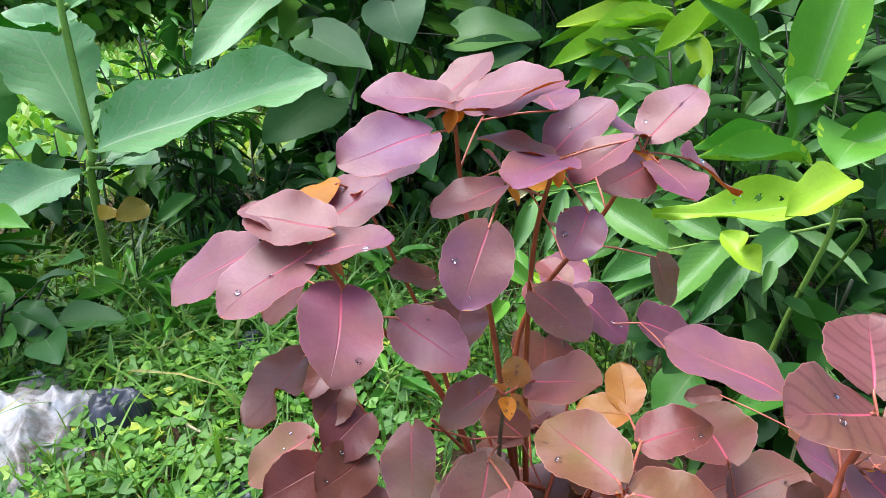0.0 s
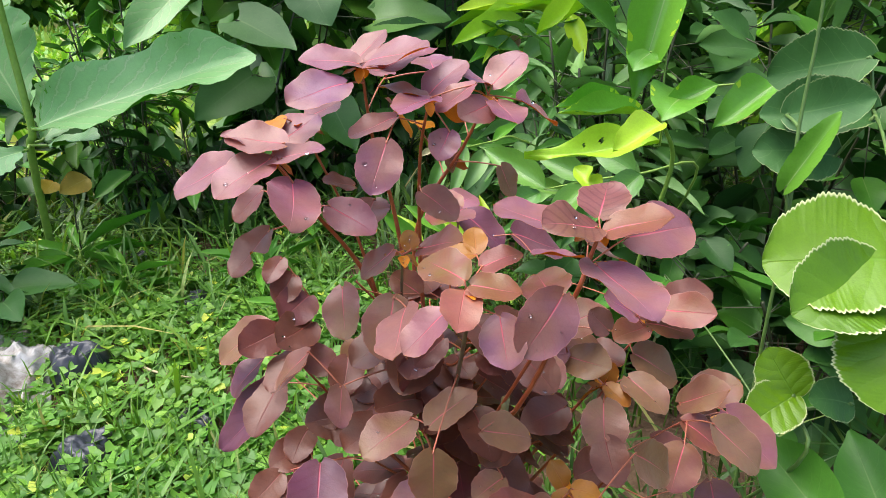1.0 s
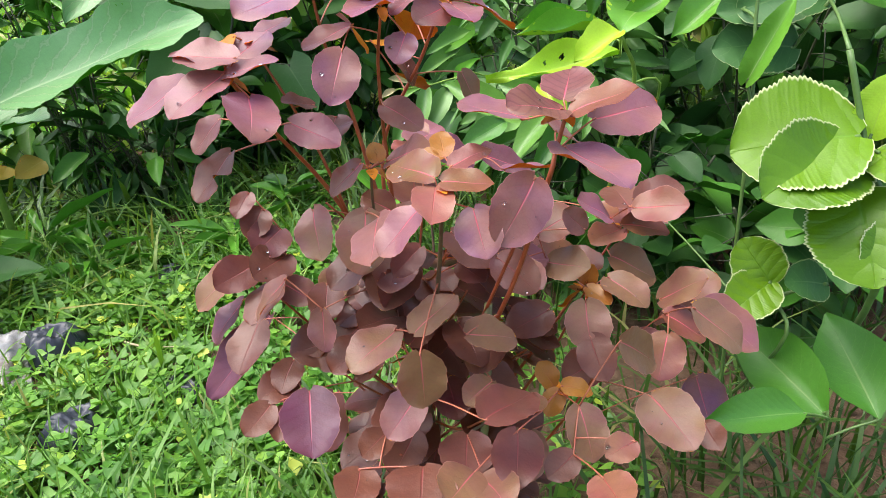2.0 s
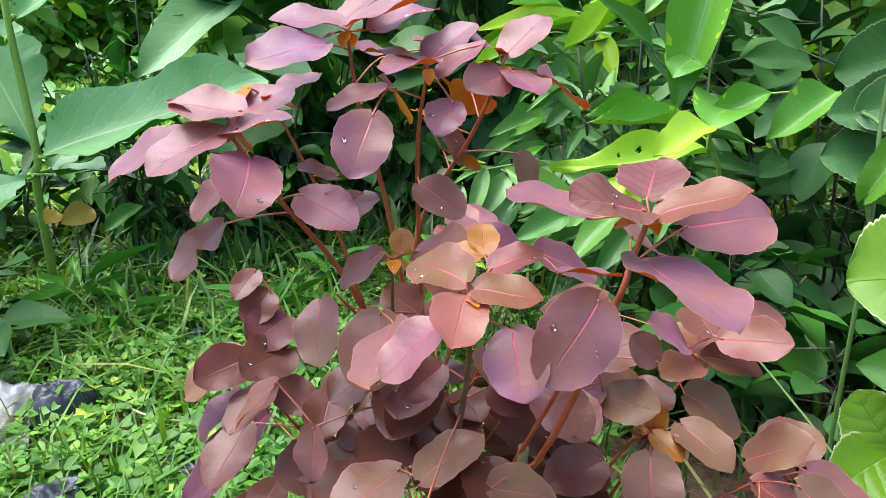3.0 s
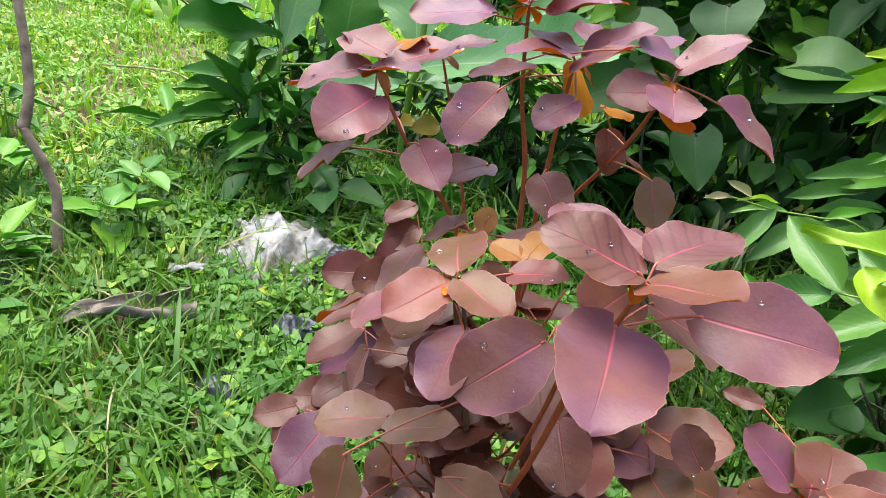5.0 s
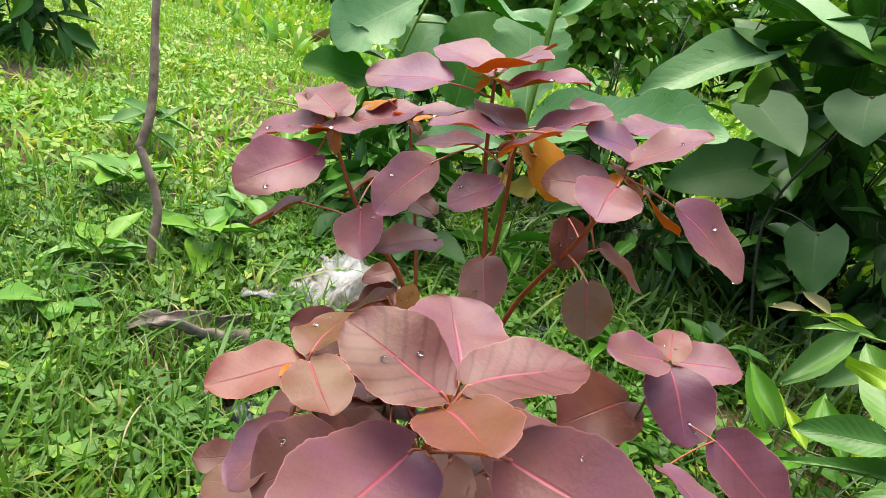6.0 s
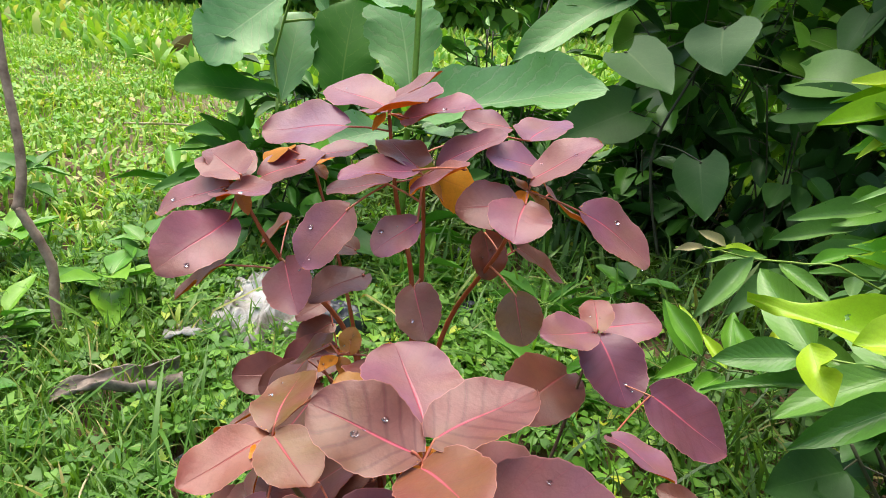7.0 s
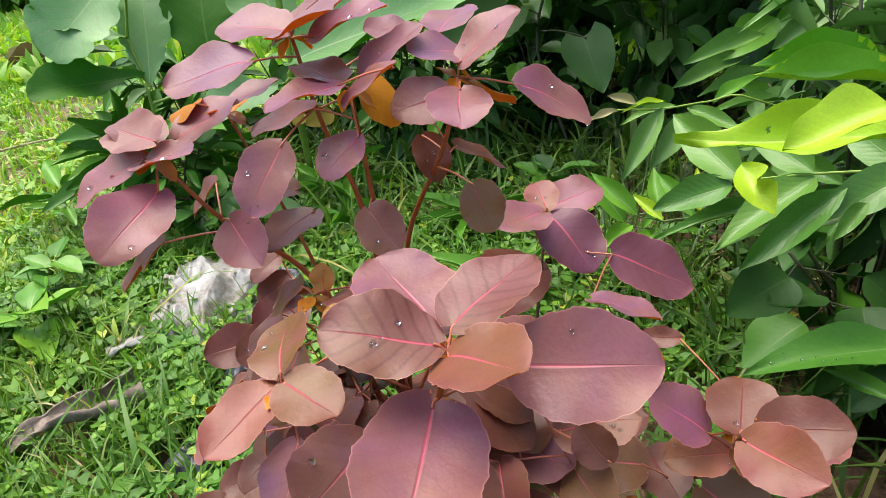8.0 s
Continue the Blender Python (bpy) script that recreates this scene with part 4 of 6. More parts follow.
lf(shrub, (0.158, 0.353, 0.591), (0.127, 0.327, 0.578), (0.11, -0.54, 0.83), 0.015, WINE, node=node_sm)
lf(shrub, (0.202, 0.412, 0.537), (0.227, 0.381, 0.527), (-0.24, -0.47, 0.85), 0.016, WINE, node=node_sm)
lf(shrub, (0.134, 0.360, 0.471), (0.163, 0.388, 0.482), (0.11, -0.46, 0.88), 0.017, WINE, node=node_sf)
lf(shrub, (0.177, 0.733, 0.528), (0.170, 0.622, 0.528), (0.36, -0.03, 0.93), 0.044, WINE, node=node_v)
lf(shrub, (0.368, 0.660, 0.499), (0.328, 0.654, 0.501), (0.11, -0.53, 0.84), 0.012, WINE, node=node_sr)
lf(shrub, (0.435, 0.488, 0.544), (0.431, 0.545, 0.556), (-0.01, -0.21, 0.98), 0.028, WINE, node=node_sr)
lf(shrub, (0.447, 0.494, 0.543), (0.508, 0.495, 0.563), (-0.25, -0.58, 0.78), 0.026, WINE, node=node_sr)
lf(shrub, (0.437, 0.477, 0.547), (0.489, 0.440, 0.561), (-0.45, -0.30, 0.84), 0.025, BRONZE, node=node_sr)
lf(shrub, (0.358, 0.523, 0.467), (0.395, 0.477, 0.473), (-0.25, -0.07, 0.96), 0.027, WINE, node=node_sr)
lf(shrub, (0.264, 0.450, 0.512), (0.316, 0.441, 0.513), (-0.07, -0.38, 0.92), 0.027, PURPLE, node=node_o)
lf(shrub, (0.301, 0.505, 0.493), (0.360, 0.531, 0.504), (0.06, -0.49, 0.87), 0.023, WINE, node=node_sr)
lf(shrub, (0.242, 0.481, 0.523), (0.284, 0.439, 0.523), (-0.12, -0.13, 0.98), 0.030, BRONZE, node=node_o)
# leaves that turn out their undersides, whose orange stands in for light shining through
lf(shrub, (0.119, 0.520, 0.796), (0.123, 0.573, 0.770), (-0.89, -0.14, -0.43), 0.0271, PURPLE, node=node_h)
lf(shrub, (0.138, 0.581, 0.768), (0.156, 0.612, 0.761), (-0.29, -0.04, -0.96), 0.0155, PURPLE, node=node_h)
lf(shrub, (0.002, 0.450, 0.804), (-0.031, 0.450, 0.791), (0.32, 0.36, -0.88), 0.0148, PURPLE, node=node_k)
buds = random.Random(21)
for tip in (node_a, node_h, node_i, node_k, node_kb, node_n, node_o, node_r, node_y, node_sr, node_sl, node_sf):
    for k in range(4):
        w = k * 1.57 + buds.uniform(-0.4, 0.4)
        q = Vector(tip) + Vector((math.cos(w), math.sin(w), 0)) * 0.003
        e = Vector((math.cos(w), math.sin(w), buds.uniform(-0.9, 0.5))).normalized() * buds.uniform(0.014, 0.026)
        lf(shrub, q, q + e, (math.cos(w) * 0.5, math.sin(w) * 0.5, 1), e.length * 0.3, (ORANGE, UNDER)[k % 2], shape="ovate")

# inner leaves all wine: the shade inside the crown is put into their colour
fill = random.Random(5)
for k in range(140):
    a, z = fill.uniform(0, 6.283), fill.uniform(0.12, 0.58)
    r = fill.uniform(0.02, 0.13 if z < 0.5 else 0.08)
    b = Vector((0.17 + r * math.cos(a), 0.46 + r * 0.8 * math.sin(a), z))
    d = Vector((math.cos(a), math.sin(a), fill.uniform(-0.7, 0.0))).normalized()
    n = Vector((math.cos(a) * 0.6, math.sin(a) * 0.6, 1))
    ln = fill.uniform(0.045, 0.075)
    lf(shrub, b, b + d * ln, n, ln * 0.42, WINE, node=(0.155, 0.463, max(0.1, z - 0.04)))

wet = random.Random(33)
for k, ob in enumerate([q for q in shrub.children if q.name.split(".")[0] == "leaf"]):
    if k % 3 == 0 and ob.matrix_basis.to_3x3().col[2].z > 0.0:
        drops(ob, [(wet.uniform(-0.6, 0.6), wet.uniform(0.15, 0.85)) for _ in range(wet.choice((1, 1, 2, 3)))], 0.0015)


def bush(name, place, size, count, kinds, length, label, shape="ovate", ratio=0.3, seed=1, category="shrub", floor=0.04, limbs=7, outward=0.6, low=0.12, far=False):
    """A leafy shrub: limbs from the ground, thin twigs, and leaves all through its crown."""
    rng = random.Random(seed)
    ob = empty(name, place, label, category)
    ends, tv, tf, lv, lq, luv = [], [], [], [], [], []
    for k in range(limbs):
        a = 2 * math.pi * (k + rng.random()) / limbs
        top = Vector((math.cos(a) * size[0] * rng.uniform(0.2, 0.85), math.sin(a) * size[1] * rng.uniform(0.2, 0.85), size[2] * rng.uniform(0.6, 0.98)))
        root = Vector((math.cos(a) * 0.03, math.sin(a) * 0.03, -0.03))
        pts = [Vector(place) + root, Vector(place) + root.lerp(top, 0.5) + Vector((0, 0, 0.04)), Vector(place) + top]
        stem(ob, pts, 0.007 if far else 0.0045, 0.003, DARK_STEM, "limb", 6)
        ends.append(pts)
    for k in range(count):
        p0, p1, p2 = ends[k % limbs]
        t = rng.uniform(low, 1.0)
        on = p0.lerp(p1, t * 2) if t < 0.5 else p1.lerp(p2, t * 2 - 1)
        away = Vector((rng.gauss(0, 1), rng.gauss(0, 1), rng.gauss(0.1, 0.5))).normalized()
        base = on + away * rng.uniform(0.04, 0.32) * size[0]
        base.z = max(floor, base.z)
        ln = rng.uniform(*length)
        d = (away * outward + (base - Vector(place) - Vector((0, 0, size[2] * 0.5))).normalized() * 0.5 + Vector((0, 0, rng.uniform(-0.7, 0.15)))).normalized()
        n = Vector((rng.gauss(0, 0.45), rng.gauss(0, 0.45), 1))
        if far:
            y = d
            z = (n - y * n.dot(y)).normalized()
            x = y.cross(z)
            hw, o = ln * ratio * rng.uniform(0.85, 1.15), base - ob.location
            for q, h, s in ((0.0, 0.04, 0.0), (0.22, 0.8, -0.01), (0.5, 1.0, -0.05), (0.8, 0.6, -0.12), (1.0, 0.02, -0.2)):
                for u in (-1, 0, 1):
                    lv.append(o + y * ln * q + x * hw * h * u + z * ln * (s + 0.10 * abs(u) * h))
                    luv.append((0.5 + 0.5 * u, q))
            i0 = len(lv) - 15
            lq += [(i0 + 3 * r + k2, i0 + 3 * r + k2 + 1, i0 + 3 * r + k2 + 4, i0 + 3 * r + k2 + 3) for r in range(4) for k2 in range(2)]
        else:
            lf(ob, base, base + d * ln, n, ln * ratio * rng.uniform(0.85, 1.15), kinds[k % len(kinds)], shape=shape, cup=0.12, droop=0.14, wave=0.02, under=kinds[0], variants=4)
        v, f = tube([on - ob.location, base + d * ln * 0.05 - ob.location], [0.0018, 0.0012], 4)
        tf += [tuple(i + len(tv) for i in q) for q in f]
        tv += v
    if far:
        tagged(mesh_object("foliage", lv, lq, [kinds[0]], ob, luv), kind="stuff")
    tagged(mesh_object("twigwork", tv, tf, [DARK_STEM], ob), kind="stuff")
    return ob


# ---- the broad-leaved sapling and its neighbours ----
teak = empty("broad_leaf_sapling", (-1.12, 1.92, 0.0), "tall sapling with huge pale green wavy leaves on a green stem", "sapling")
teak_line = [(-1.052, 1.834, 0.431), (-1.020, 1.815, 0.518), (-1.019, 1.814, 0.719), (-1.014, 1.804, 0.864), (-1.001, 1.788, 0.987), (-0.999, 1.800, 1.141)]
stem(teak, [(-1.12, 1.92, -0.03)] + teak_line, 0.013, 0.008, GREEN_STEM, "stem", 9)
BIG = dict(shape="paddle", cup=0.10, droop=0.12, wave=0.035, under=TEAK_UNDER, pmat=GREEN_STEM, variants=4)
lf(teak, (-0.955, 1.751, 0.532), (-0.335, 1.751, 0.770), (-0.25, -0.65, 0.72), 0.112, TEAK, node=teak_line[1], petiole=0.006, **{**BIG, "shape": "slab"})
lf(teak, (-1.031, 1.818, 0.565), (-1.189, 1.870, 0.922), (0.57, -0.73, 0.36), 0.130, TEAK, node=teak_line[1], petiole=0.006, **BIG)
lf(teak, (-1.015, 1.806, 0.900), (-0.530, 1.925, 1.270), (-0.35, -0.42, 0.84), 0.118, TEAK, node=teak_line[3], petiole=0.006, **{**BIG, "droop": 0.34})
lf(teak, (-1.049, 1.822, 0.840), (-1.149, 1.406, 0.956), (0.28, 0.20, 0.94), 0.120, TEAK, node=teak_line[3], petiole=0.006, **BIG)
lf(teak, (-1.021, 1.766, 0.469), (-1.110, 1.488, 0.469), (0.40, -0.12, 0.91), 0.076, TEAK, node=teak_line[0], petiole=0.005, **BIG)
lf(teak, (-0.988, 1.822, 0.467), (-0.815, 1.755, 0.515), (-0.32, -0.16, 0.93), 0.057, TEAK, node=teak_line[0], petiole=0.005, **BIG)
lf(teak, (-1.025, 1.862, 0.474), (-1.022, 2.178, 0.604), (0.33, -0.36, 0.87), 0.086, TEAK, node=teak_line[1], petiole=0.005, **BIG)

sapling2 = empty("broad_leaf_sapling", (-1.45, 1.58, 0.0), "young sapling with upright broad green leaves beside a taller one", "sapling")
s2_line = [(-1.45, 1.58, 0.16), (-1.445, 1.575, 0.34), (-1.43, 1.565, 0.52)]
stem(sapling2, [(-1.45, 1.58, -0.03)] + s2_line, 0.010, 0.005, GREEN_STEM, "stem", 8)
lf(sapling2, (-1.456, 1.601, 0.496), (-1.520, 1.737, 0.819), (0.62, -0.67, 0.41), 0.089, TEAK, node=s2_line[1], petiole=0.005, **BIG)
lf(sapling2, (-1.299, 1.739, 0.464), (-1.351, 1.841, 0.877), (0.61, -0.75, 0.26), 0.124, TEAK_UNDER, node=s2_line[1], petiole=0.005, **BIG)
lf(sapling2, (-1.465, 1.597, 0.531), (-1.559, 1.266, 0.587), (0.60, -0.03, 0.80), 0.070, TEAK_UNDER, node=s2_line[1], petiole=0.005, **BIG)
lf(sapling2, (-1.521, 1.626, 0.651), (-1.612, 1.409, 0.766), (0.69, 0.09, 0.72), 0.078, TEAK, node=s2_line[2], petiole=0.005, **BIG)
lf(sapling2, (-1.263, 1.699, 0.364), (-1.156, 1.733, 0.468), (-0.11, -0.91, 0.41), 0.054, TEAK, node=s2_line[0], petiole=0.004, **BIG)
lf(sapling2, (-1.301, 1.683, 0.433), (-1.245, 1.550, 0.345), (0.39, -0.39, 0.84), 0.051, DARK, node=s2_line[0], petiole=0.004, **BIG)
lf(sapling2, (-1.468, 1.664, 0.879), (-1.535, 1.339, 0.672), (0.53, -0.53, 0.66), 0.117, TEAK, node=s2_line[2], petiole=0.005, **BIG)
lf(sapling2, (-1.457, 1.849, 0.784), (-1.512, 1.705, 0.958), (0.89, 0.16, 0.42), 0.070, TEAK, node=s2_line[2], petiole=0.005, **BIG)

bush("weed_clump", (-1.46, 1.55, 0.0), (0.34, 0.30, 0.42), 130, [MID, FRESH, MID], (0.12, 0.26), "clump of dark and fresh green weeds with pointed leaves", "lance", 0.13, 81, category="weed", limbs=8, low=0.1)

heart = empty("heart_leaf_shrub", (-0.25, 2.45, 0.0), "dark shrub with hanging heart-shaped leaves in deep shade", "shrub")
h_line = [(-0.410, 2.516, 0.400), (-0.359, 2.568, 0.685), (-0.267, 2.594, 0.919)]
stem(heart, [(-0.25, 2.45, -0.03)] + h_line, 0.007, 0.004, DARK_STEM, "stem", 8)
HEART = dict(shape="heart", cup=0.10, droop=0.14, wave=0.02, under=MID, pmat=DARK_STEM, petiole=0.0025, variants=4)
lf(heart, (-0.450, 2.190, 0.800), (-0.245, 2.080, 0.730), (0.05, -0.60, 0.80), 0.100, DULL, node=h_line[1], **HEART)
lf(heart, (-0.200, 2.300, 0.905), (-0.135, 2.190, 0.790), (0.04, -0.76, 0.61), 0.110, DULL, node=h_line[2], **HEART)
lf(heart, (0.007, 2.612, 0.767), (0.297, 2.507, 0.798), (-0.30, -0.62, 0.73), 0.112, GREY, node=h_line[2], **HEART)
lf(heart, (-0.451, 2.334, 0.595), (-0.616, 2.114, 0.503), (0.35, -0.57, 0.74), 0.116, DARK, node=h_line[0], **HEART)
lf(heart, (-0.607, 2.443, 0.958), (-0.796, 2.045, 0.777), (0.13, -0.46, 0.88), 0.095, TEAK, node=h_line[1], **HEART)
lf(heart, (-0.647, 2.535, 0.977), (-0.375, 2.422, 1.158), (-0.52, 0.11, 0.85), 0.104, DARK, node=h_line[2], **HEART)
lf(heart, (-0.766, 2.476, 1.006), (-0.445, 2.511, 0.906), (0.31, -0.20, 0.93), 0.118, DARK, node=h_line[2], **HEART)
lf(heart, (-0.640, 2.423, 1.116), (-0.229, 2.267, 1.068), (0.04, -0.21, 0.98), 0.133, TEAK, node=h_line[2], **HEART)
lf(heart, (-0.160, 2.252, 0.497), (-0.070, 2.134, 0.356), (0.12, -0.72, 0.68), 0.086, DARK, node=h_line[0], **HEART)
lf(heart, (-0.003, 2.528, 0.674), (0.262, 2.473, 0.754), (-0.34, -0.64, 0.69), 0.085, DARK, node=h_line[1], **HEART)
lf(heart, (-0.592, 2.312, 0.538), (-0.415, 2.271, 0.497), (0.06, -0.55, 0.83), 0.074, DARK, node=h_line[0], **HEART)


BACK = "dense dark green shrub with broad drooping leaves"
# the tallest crowns' unseen tops are added to shade the ground behind
bush("dark_shrub", (0.35, 2.85, 0.0), (0.65, 0.5, 2.6), 240, [DARK, DARK, MID], (0.12, 0.22), BACK, "heart", 0.40, 3, limbs=9)
bush("dark_shrub", (1.05, 2.35, 0.0), (0.7, 0.5, 2.8), 300, [DARK, GREY, MID], (0.12, 0.24), BACK, "ovate", 0.34, 4, limbs=9)
bush("dark_shrub", (-0.45, 3.0, 0.0), (0.6, 0.5, 1.7), 210, [MID, DARK, FRESH], (0.14, 0.26), BACK, "heart", 0.4, 5, limbs=9)
bush("dark_shrub", (-1.25, 2.75, 0.0), (0.55, 0.4, 0.75), 170, [MID, DARK, FRESH], (0.12, 0.22), "low dark weeds and shrubs in the shade", "lance", 0.22, 25, limbs=9)
bush("dark_shrub", (-1.92, 2.15, 0.0), (0.38, 0.32, 0.60), 130, [DARK, MID, DARK], (0.12, 0.22), "low dark weeds and shrubs in the shade", "lance", 0.2, 24, limbs=8)
bush("dark_shrub", (-0.75, 2.35, 0.0), (0.4, 0.3, 0.42), 130, [DARK, MID, DARK], (0.10, 0.2), "low dark weeds and shrubs in the shade", "lance", 0.2, 26, limbs=9)
bush("dark_shrub", (1.15, 1.45, 0.0), (0.5, 0.45, 1.0), 220, [DARK, MID, DARK], (0.08, 0.15), "dark green shrub with oval leaves", "ovate", 0.38, 6, limbs=9)
bush("dark_shrub", (0.72, 1.2, 0.0), (0.34, 0.3, 0.5), 170, [MID, DARK, DARK], (0.07, 0.13), "low dark green shrub with oval leaves", "ovate", 0.38, 7, limbs=8)
bush("dark_shrub", (0.95, 0.95, 0.0), (0.3, 0.28, 0.42), 130, [MID, DARK, DARK], (0.06, 0.12), "low dark green shrub with oval leaves", "ovate", 0.4, 27, limbs=8)
# these two also carry added height, out of view, to cast shade
bush("dark_shrub", (1.8, 1.8, 0.0), (0.7, 0.7, 2.8), 260, [DARK, MID], (0.12, 0.22), BACK, "ovate", 0.34, 8, limbs=9)
bush("dark_shrub", (1.5, 0.9, 0.0), (0.5, 0.55, 1.9), 230, [DARK, MID], (0.1, 0.18), BACK, "ovate", 0.34, 28, limbs=9)
bush("lance_leaf_shrub", (0.78, 1.75, 0.0), (0.45, 0.35, 1.1), 200, [GREY, FRESH, GREY, MID], (0.10, 0.18), "shrub with long narrow dull green leaves", "lance", 0.16, 9, limbs=8)
for k, (x, y, s) in enumerate(((-0.25, 2.75, 0.3), (0.55, 2.35, 0.35), (-0.45, 2.75, 0.5), (0.65, 2.0, 0.55), (-1.55, 2.45, 0.5), (0.05, 2.8, 0.8), (-1.2, 1.5, 0.26))):
    bush("undergrowth_plant", (x, y, 0.0), (0.34, 0.3, s), 70, [DARK, DARK, MID], (0.09, 0.17), "dark leafy undergrowth in deep shade", "ovate", 0.3, 60 + k, limbs=7, low=0.05)
bush("feathery_shrub", (-0.95, 2.3, 0.0), (0.25, 0.25, 1.05), 260, [MID, FRESH, DARK], (0.05, 0.1), "upright bush with small narrow dark leaves", "lance", 0.13, 29, limbs=8)

# ---- bright leaves close on the garden's shaded side ----
lime = empty("lime_leaf_plant", (0.62, 1.15, 0.0), "plant with long lime-green leaves eaten into holes", "plant")
lime_line = [(0.670, 1.063, 0.554), (0.631, 1.019, 0.649), (0.614, 1.012, 0.677)]
stem(lime, [(0.62, 1.15, -0.02), (0.64, 1.12, 0.3)] + lime_line, 0.006, 0.0035, GREEN_STEM)
LONG = dict(shape="lance", cup=0.2, droop=0.1, wave=0.04, under=LIME, pmat=GREEN_STEM, petiole=0.002, variants=4)
EATEN = ((0.35, 0.30, 0.10, 0.014), (0.45, 0.42, 0.13, 0.02), (0.42, 0.55, 0.10, 0.012), (-0.3, 0.66, 0.06, 0.008), (-0.5, 0.36, 0.07, 0.009))
lf(lime, (0.548, 0.828, 0.667), (0.324, 0.855, 0.652), (0.05, -0.50, 0.86), 0.027, LIME, node=lime_line[2], holes=EATEN, **{**LONG, "shape": "taper", "droop": 0.04, "cup": 0.1})
lf(lime, (0.530, 0.780, 0.712), (0.440, 0.735, 0.690), (-0.40, -0.48, 0.78), 0.027, LIME, node=lime_line[2], **{**LONG, "shape": "ovate", "droop": 0.10})
lf(lime, (0.403, 0.818, 0.636), (0.442, 0.771, 0.602), (-0.05, -0.62, 0.79), 0.021, LIME, bite=True, **LONG)
lf(lime, (0.560, 0.946, 0.690), (0.400, 0.943, 0.715), (0.19, -0.50, 0.85), 0.018, FRESH, node=lime_line[2], **LONG)
lf(lime, (0.650, 1.102, 0.954), (0.558, 1.015, 0.716), (-0.39, -0.81, 0.44), 0.047, FRESH, node=lime_line[2], **LONG)
lf(lime, (0.661, 1.351, 0.936), (0.432, 1.393, 0.815), (-0.48, -0.41, 0.77), 0.026, LIME, node=lime_line[2], **LONG)
lf(lime, (0.666, 1.018, 0.719), (0.592, 0.937, 0.695), (0.11, -0.37, 0.92), 0.056, FRESH, node=lime_line[2], **LONG)
lf(lime, (0.535, 1.015, 0.700), (0.402, 0.952, 0.722), (0.41, -0.50, 0.76), 0.024, FRESH, node=lime_line[2], **LONG)
lf(lime, (0.713, 0.997, 0.735), (0.602, 0.988, 0.698), (-0.16, -0.73, 0.67), 0.026, FRESH, node=lime_line[2], **LONG)
lf(lime, (0.825, 0.993, 0.734), (0.691, 0.945, 0.674), (-0.17, -0.55, 0.82), 0.034, FRESH, node=lime_line[2], **LONG)
lf(lime, (0.599, 1.050, 0.793), (0.554, 1.012, 0.769), (0.03, -0.56, 0.83), 0.038, FRESH, node=lime_line[2], **LONG)

pinnate = empty("pinnate_leaf_plant", (0.70, 1.30, 0.0), "plant with paired oval leaflets along a thin green stalk", "plant")
rachis = [(0.740, 1.093, 0.548), (0.608, 1.059, 0.549), (0.488, 1.040, 0.542), (0.394, 1.014, 0.535)]
stem(pinnate, [(0.70, 1.30, -0.02), (0.74, 1.25, 0.3)] + rachis, 0.004, 0.0014, GREEN_STEM, "stalk")
LEAFLET = dict(shape="ovate", cup=0.12, droop=0.06, wave=0.015, under=MID, variants=4)
lf(pinnate, (0.397, 1.014, 0.538), (0.283, 1.117, 0.602), (-0.26, -0.70, 0.66), 0.030, DEWY, **LEAFLET)
lf(pinnate, (0.487, 1.041, 0.544), (0.392, 1.109, 0.588), (-0.25, -0.75, 0.61), 0.025, DEWY, **LEAFLET)
lf(pinnate, (0.595, 1.065, 0.549), (0.516, 1.125, 0.593), (-0.27, -0.78, 0.57), 0.029, DEWY, **LEAFLET)
lf(pinnate, (0.490, 1.038, 0.537), (0.381, 0.943, 0.468), (-0.05, -0.56, 0.83), 0.030, DEWY, **LEAFLET)
lf(pinnate, (0.602, 1.049, 0.549), (0.495, 0.983, 0.494), (-0.06, -0.57, 0.82), 0.029, DEWY, **LEAFLET)
lf(pinnate, (0.386, 1.013, 0.528), (0.287, 0.963, 0.506), (0.14, -0.61, 0.78), 0.024, DEWY, **LEAFLET)

rachis_late = [(0.563, 1.073, 0.524), (0.527, 1.042, 0.523), (0.459, 1.064, 0.495)]
LANCE = dict(shape="lance", cup=0.12, droop=0.08, wave=0.02, under=GREY, pmat=GREEN_STEM, petiole=0.0016, variants=4)
wet_leaf = []
lf(pinnate, (0.527, 1.014, 0.534), (0.410, 0.913, 0.450), (0.07, -0.69, 0.72), 0.023, DEWY, **LANCE)
wet_leaf.append(pinnate.children[-1])
lf(pinnate, (0.457, 1.063, 0.494), (0.279, 0.975, 0.449), (0.10, -0.60, 0.79), 0.016, DEWY, **LANCE)
lf(pinnate, (0.460, 1.047, 0.507), (0.370, 1.097, 0.532), (-0.15, -0.65, 0.74), 0.016, DEWY, **LANCE)
lf(pinnate, (0.527, 1.053, 0.522), (0.448, 1.089, 0.553), (-0.06, -0.73, 0.68), 0.016, DEWY, **LANCE)
lf(pinnate, (0.551, 0.987, 0.527), (0.514, 0.922, 0.503), (0.15, -0.41, 0.90), 0.011, DEWY, **LANCE)
lf(pinnate, (0.476, 1.090, 0.456), (0.371, 1.021, 0.421), (0.10, -0.57, 0.82), 0.016, DEWY, **LANCE)
stem(pinnate, [(0.66, 1.2, 0.4), *rachis_late], 0.0022, 0.0014, GREEN_STEM, "stalk")

shoot = empty("lance_leaf_shoot", (0.62, 1.62, 0.0), "leafy shoot with narrow yellow-green leaves and a dead brown leaf", "plant")
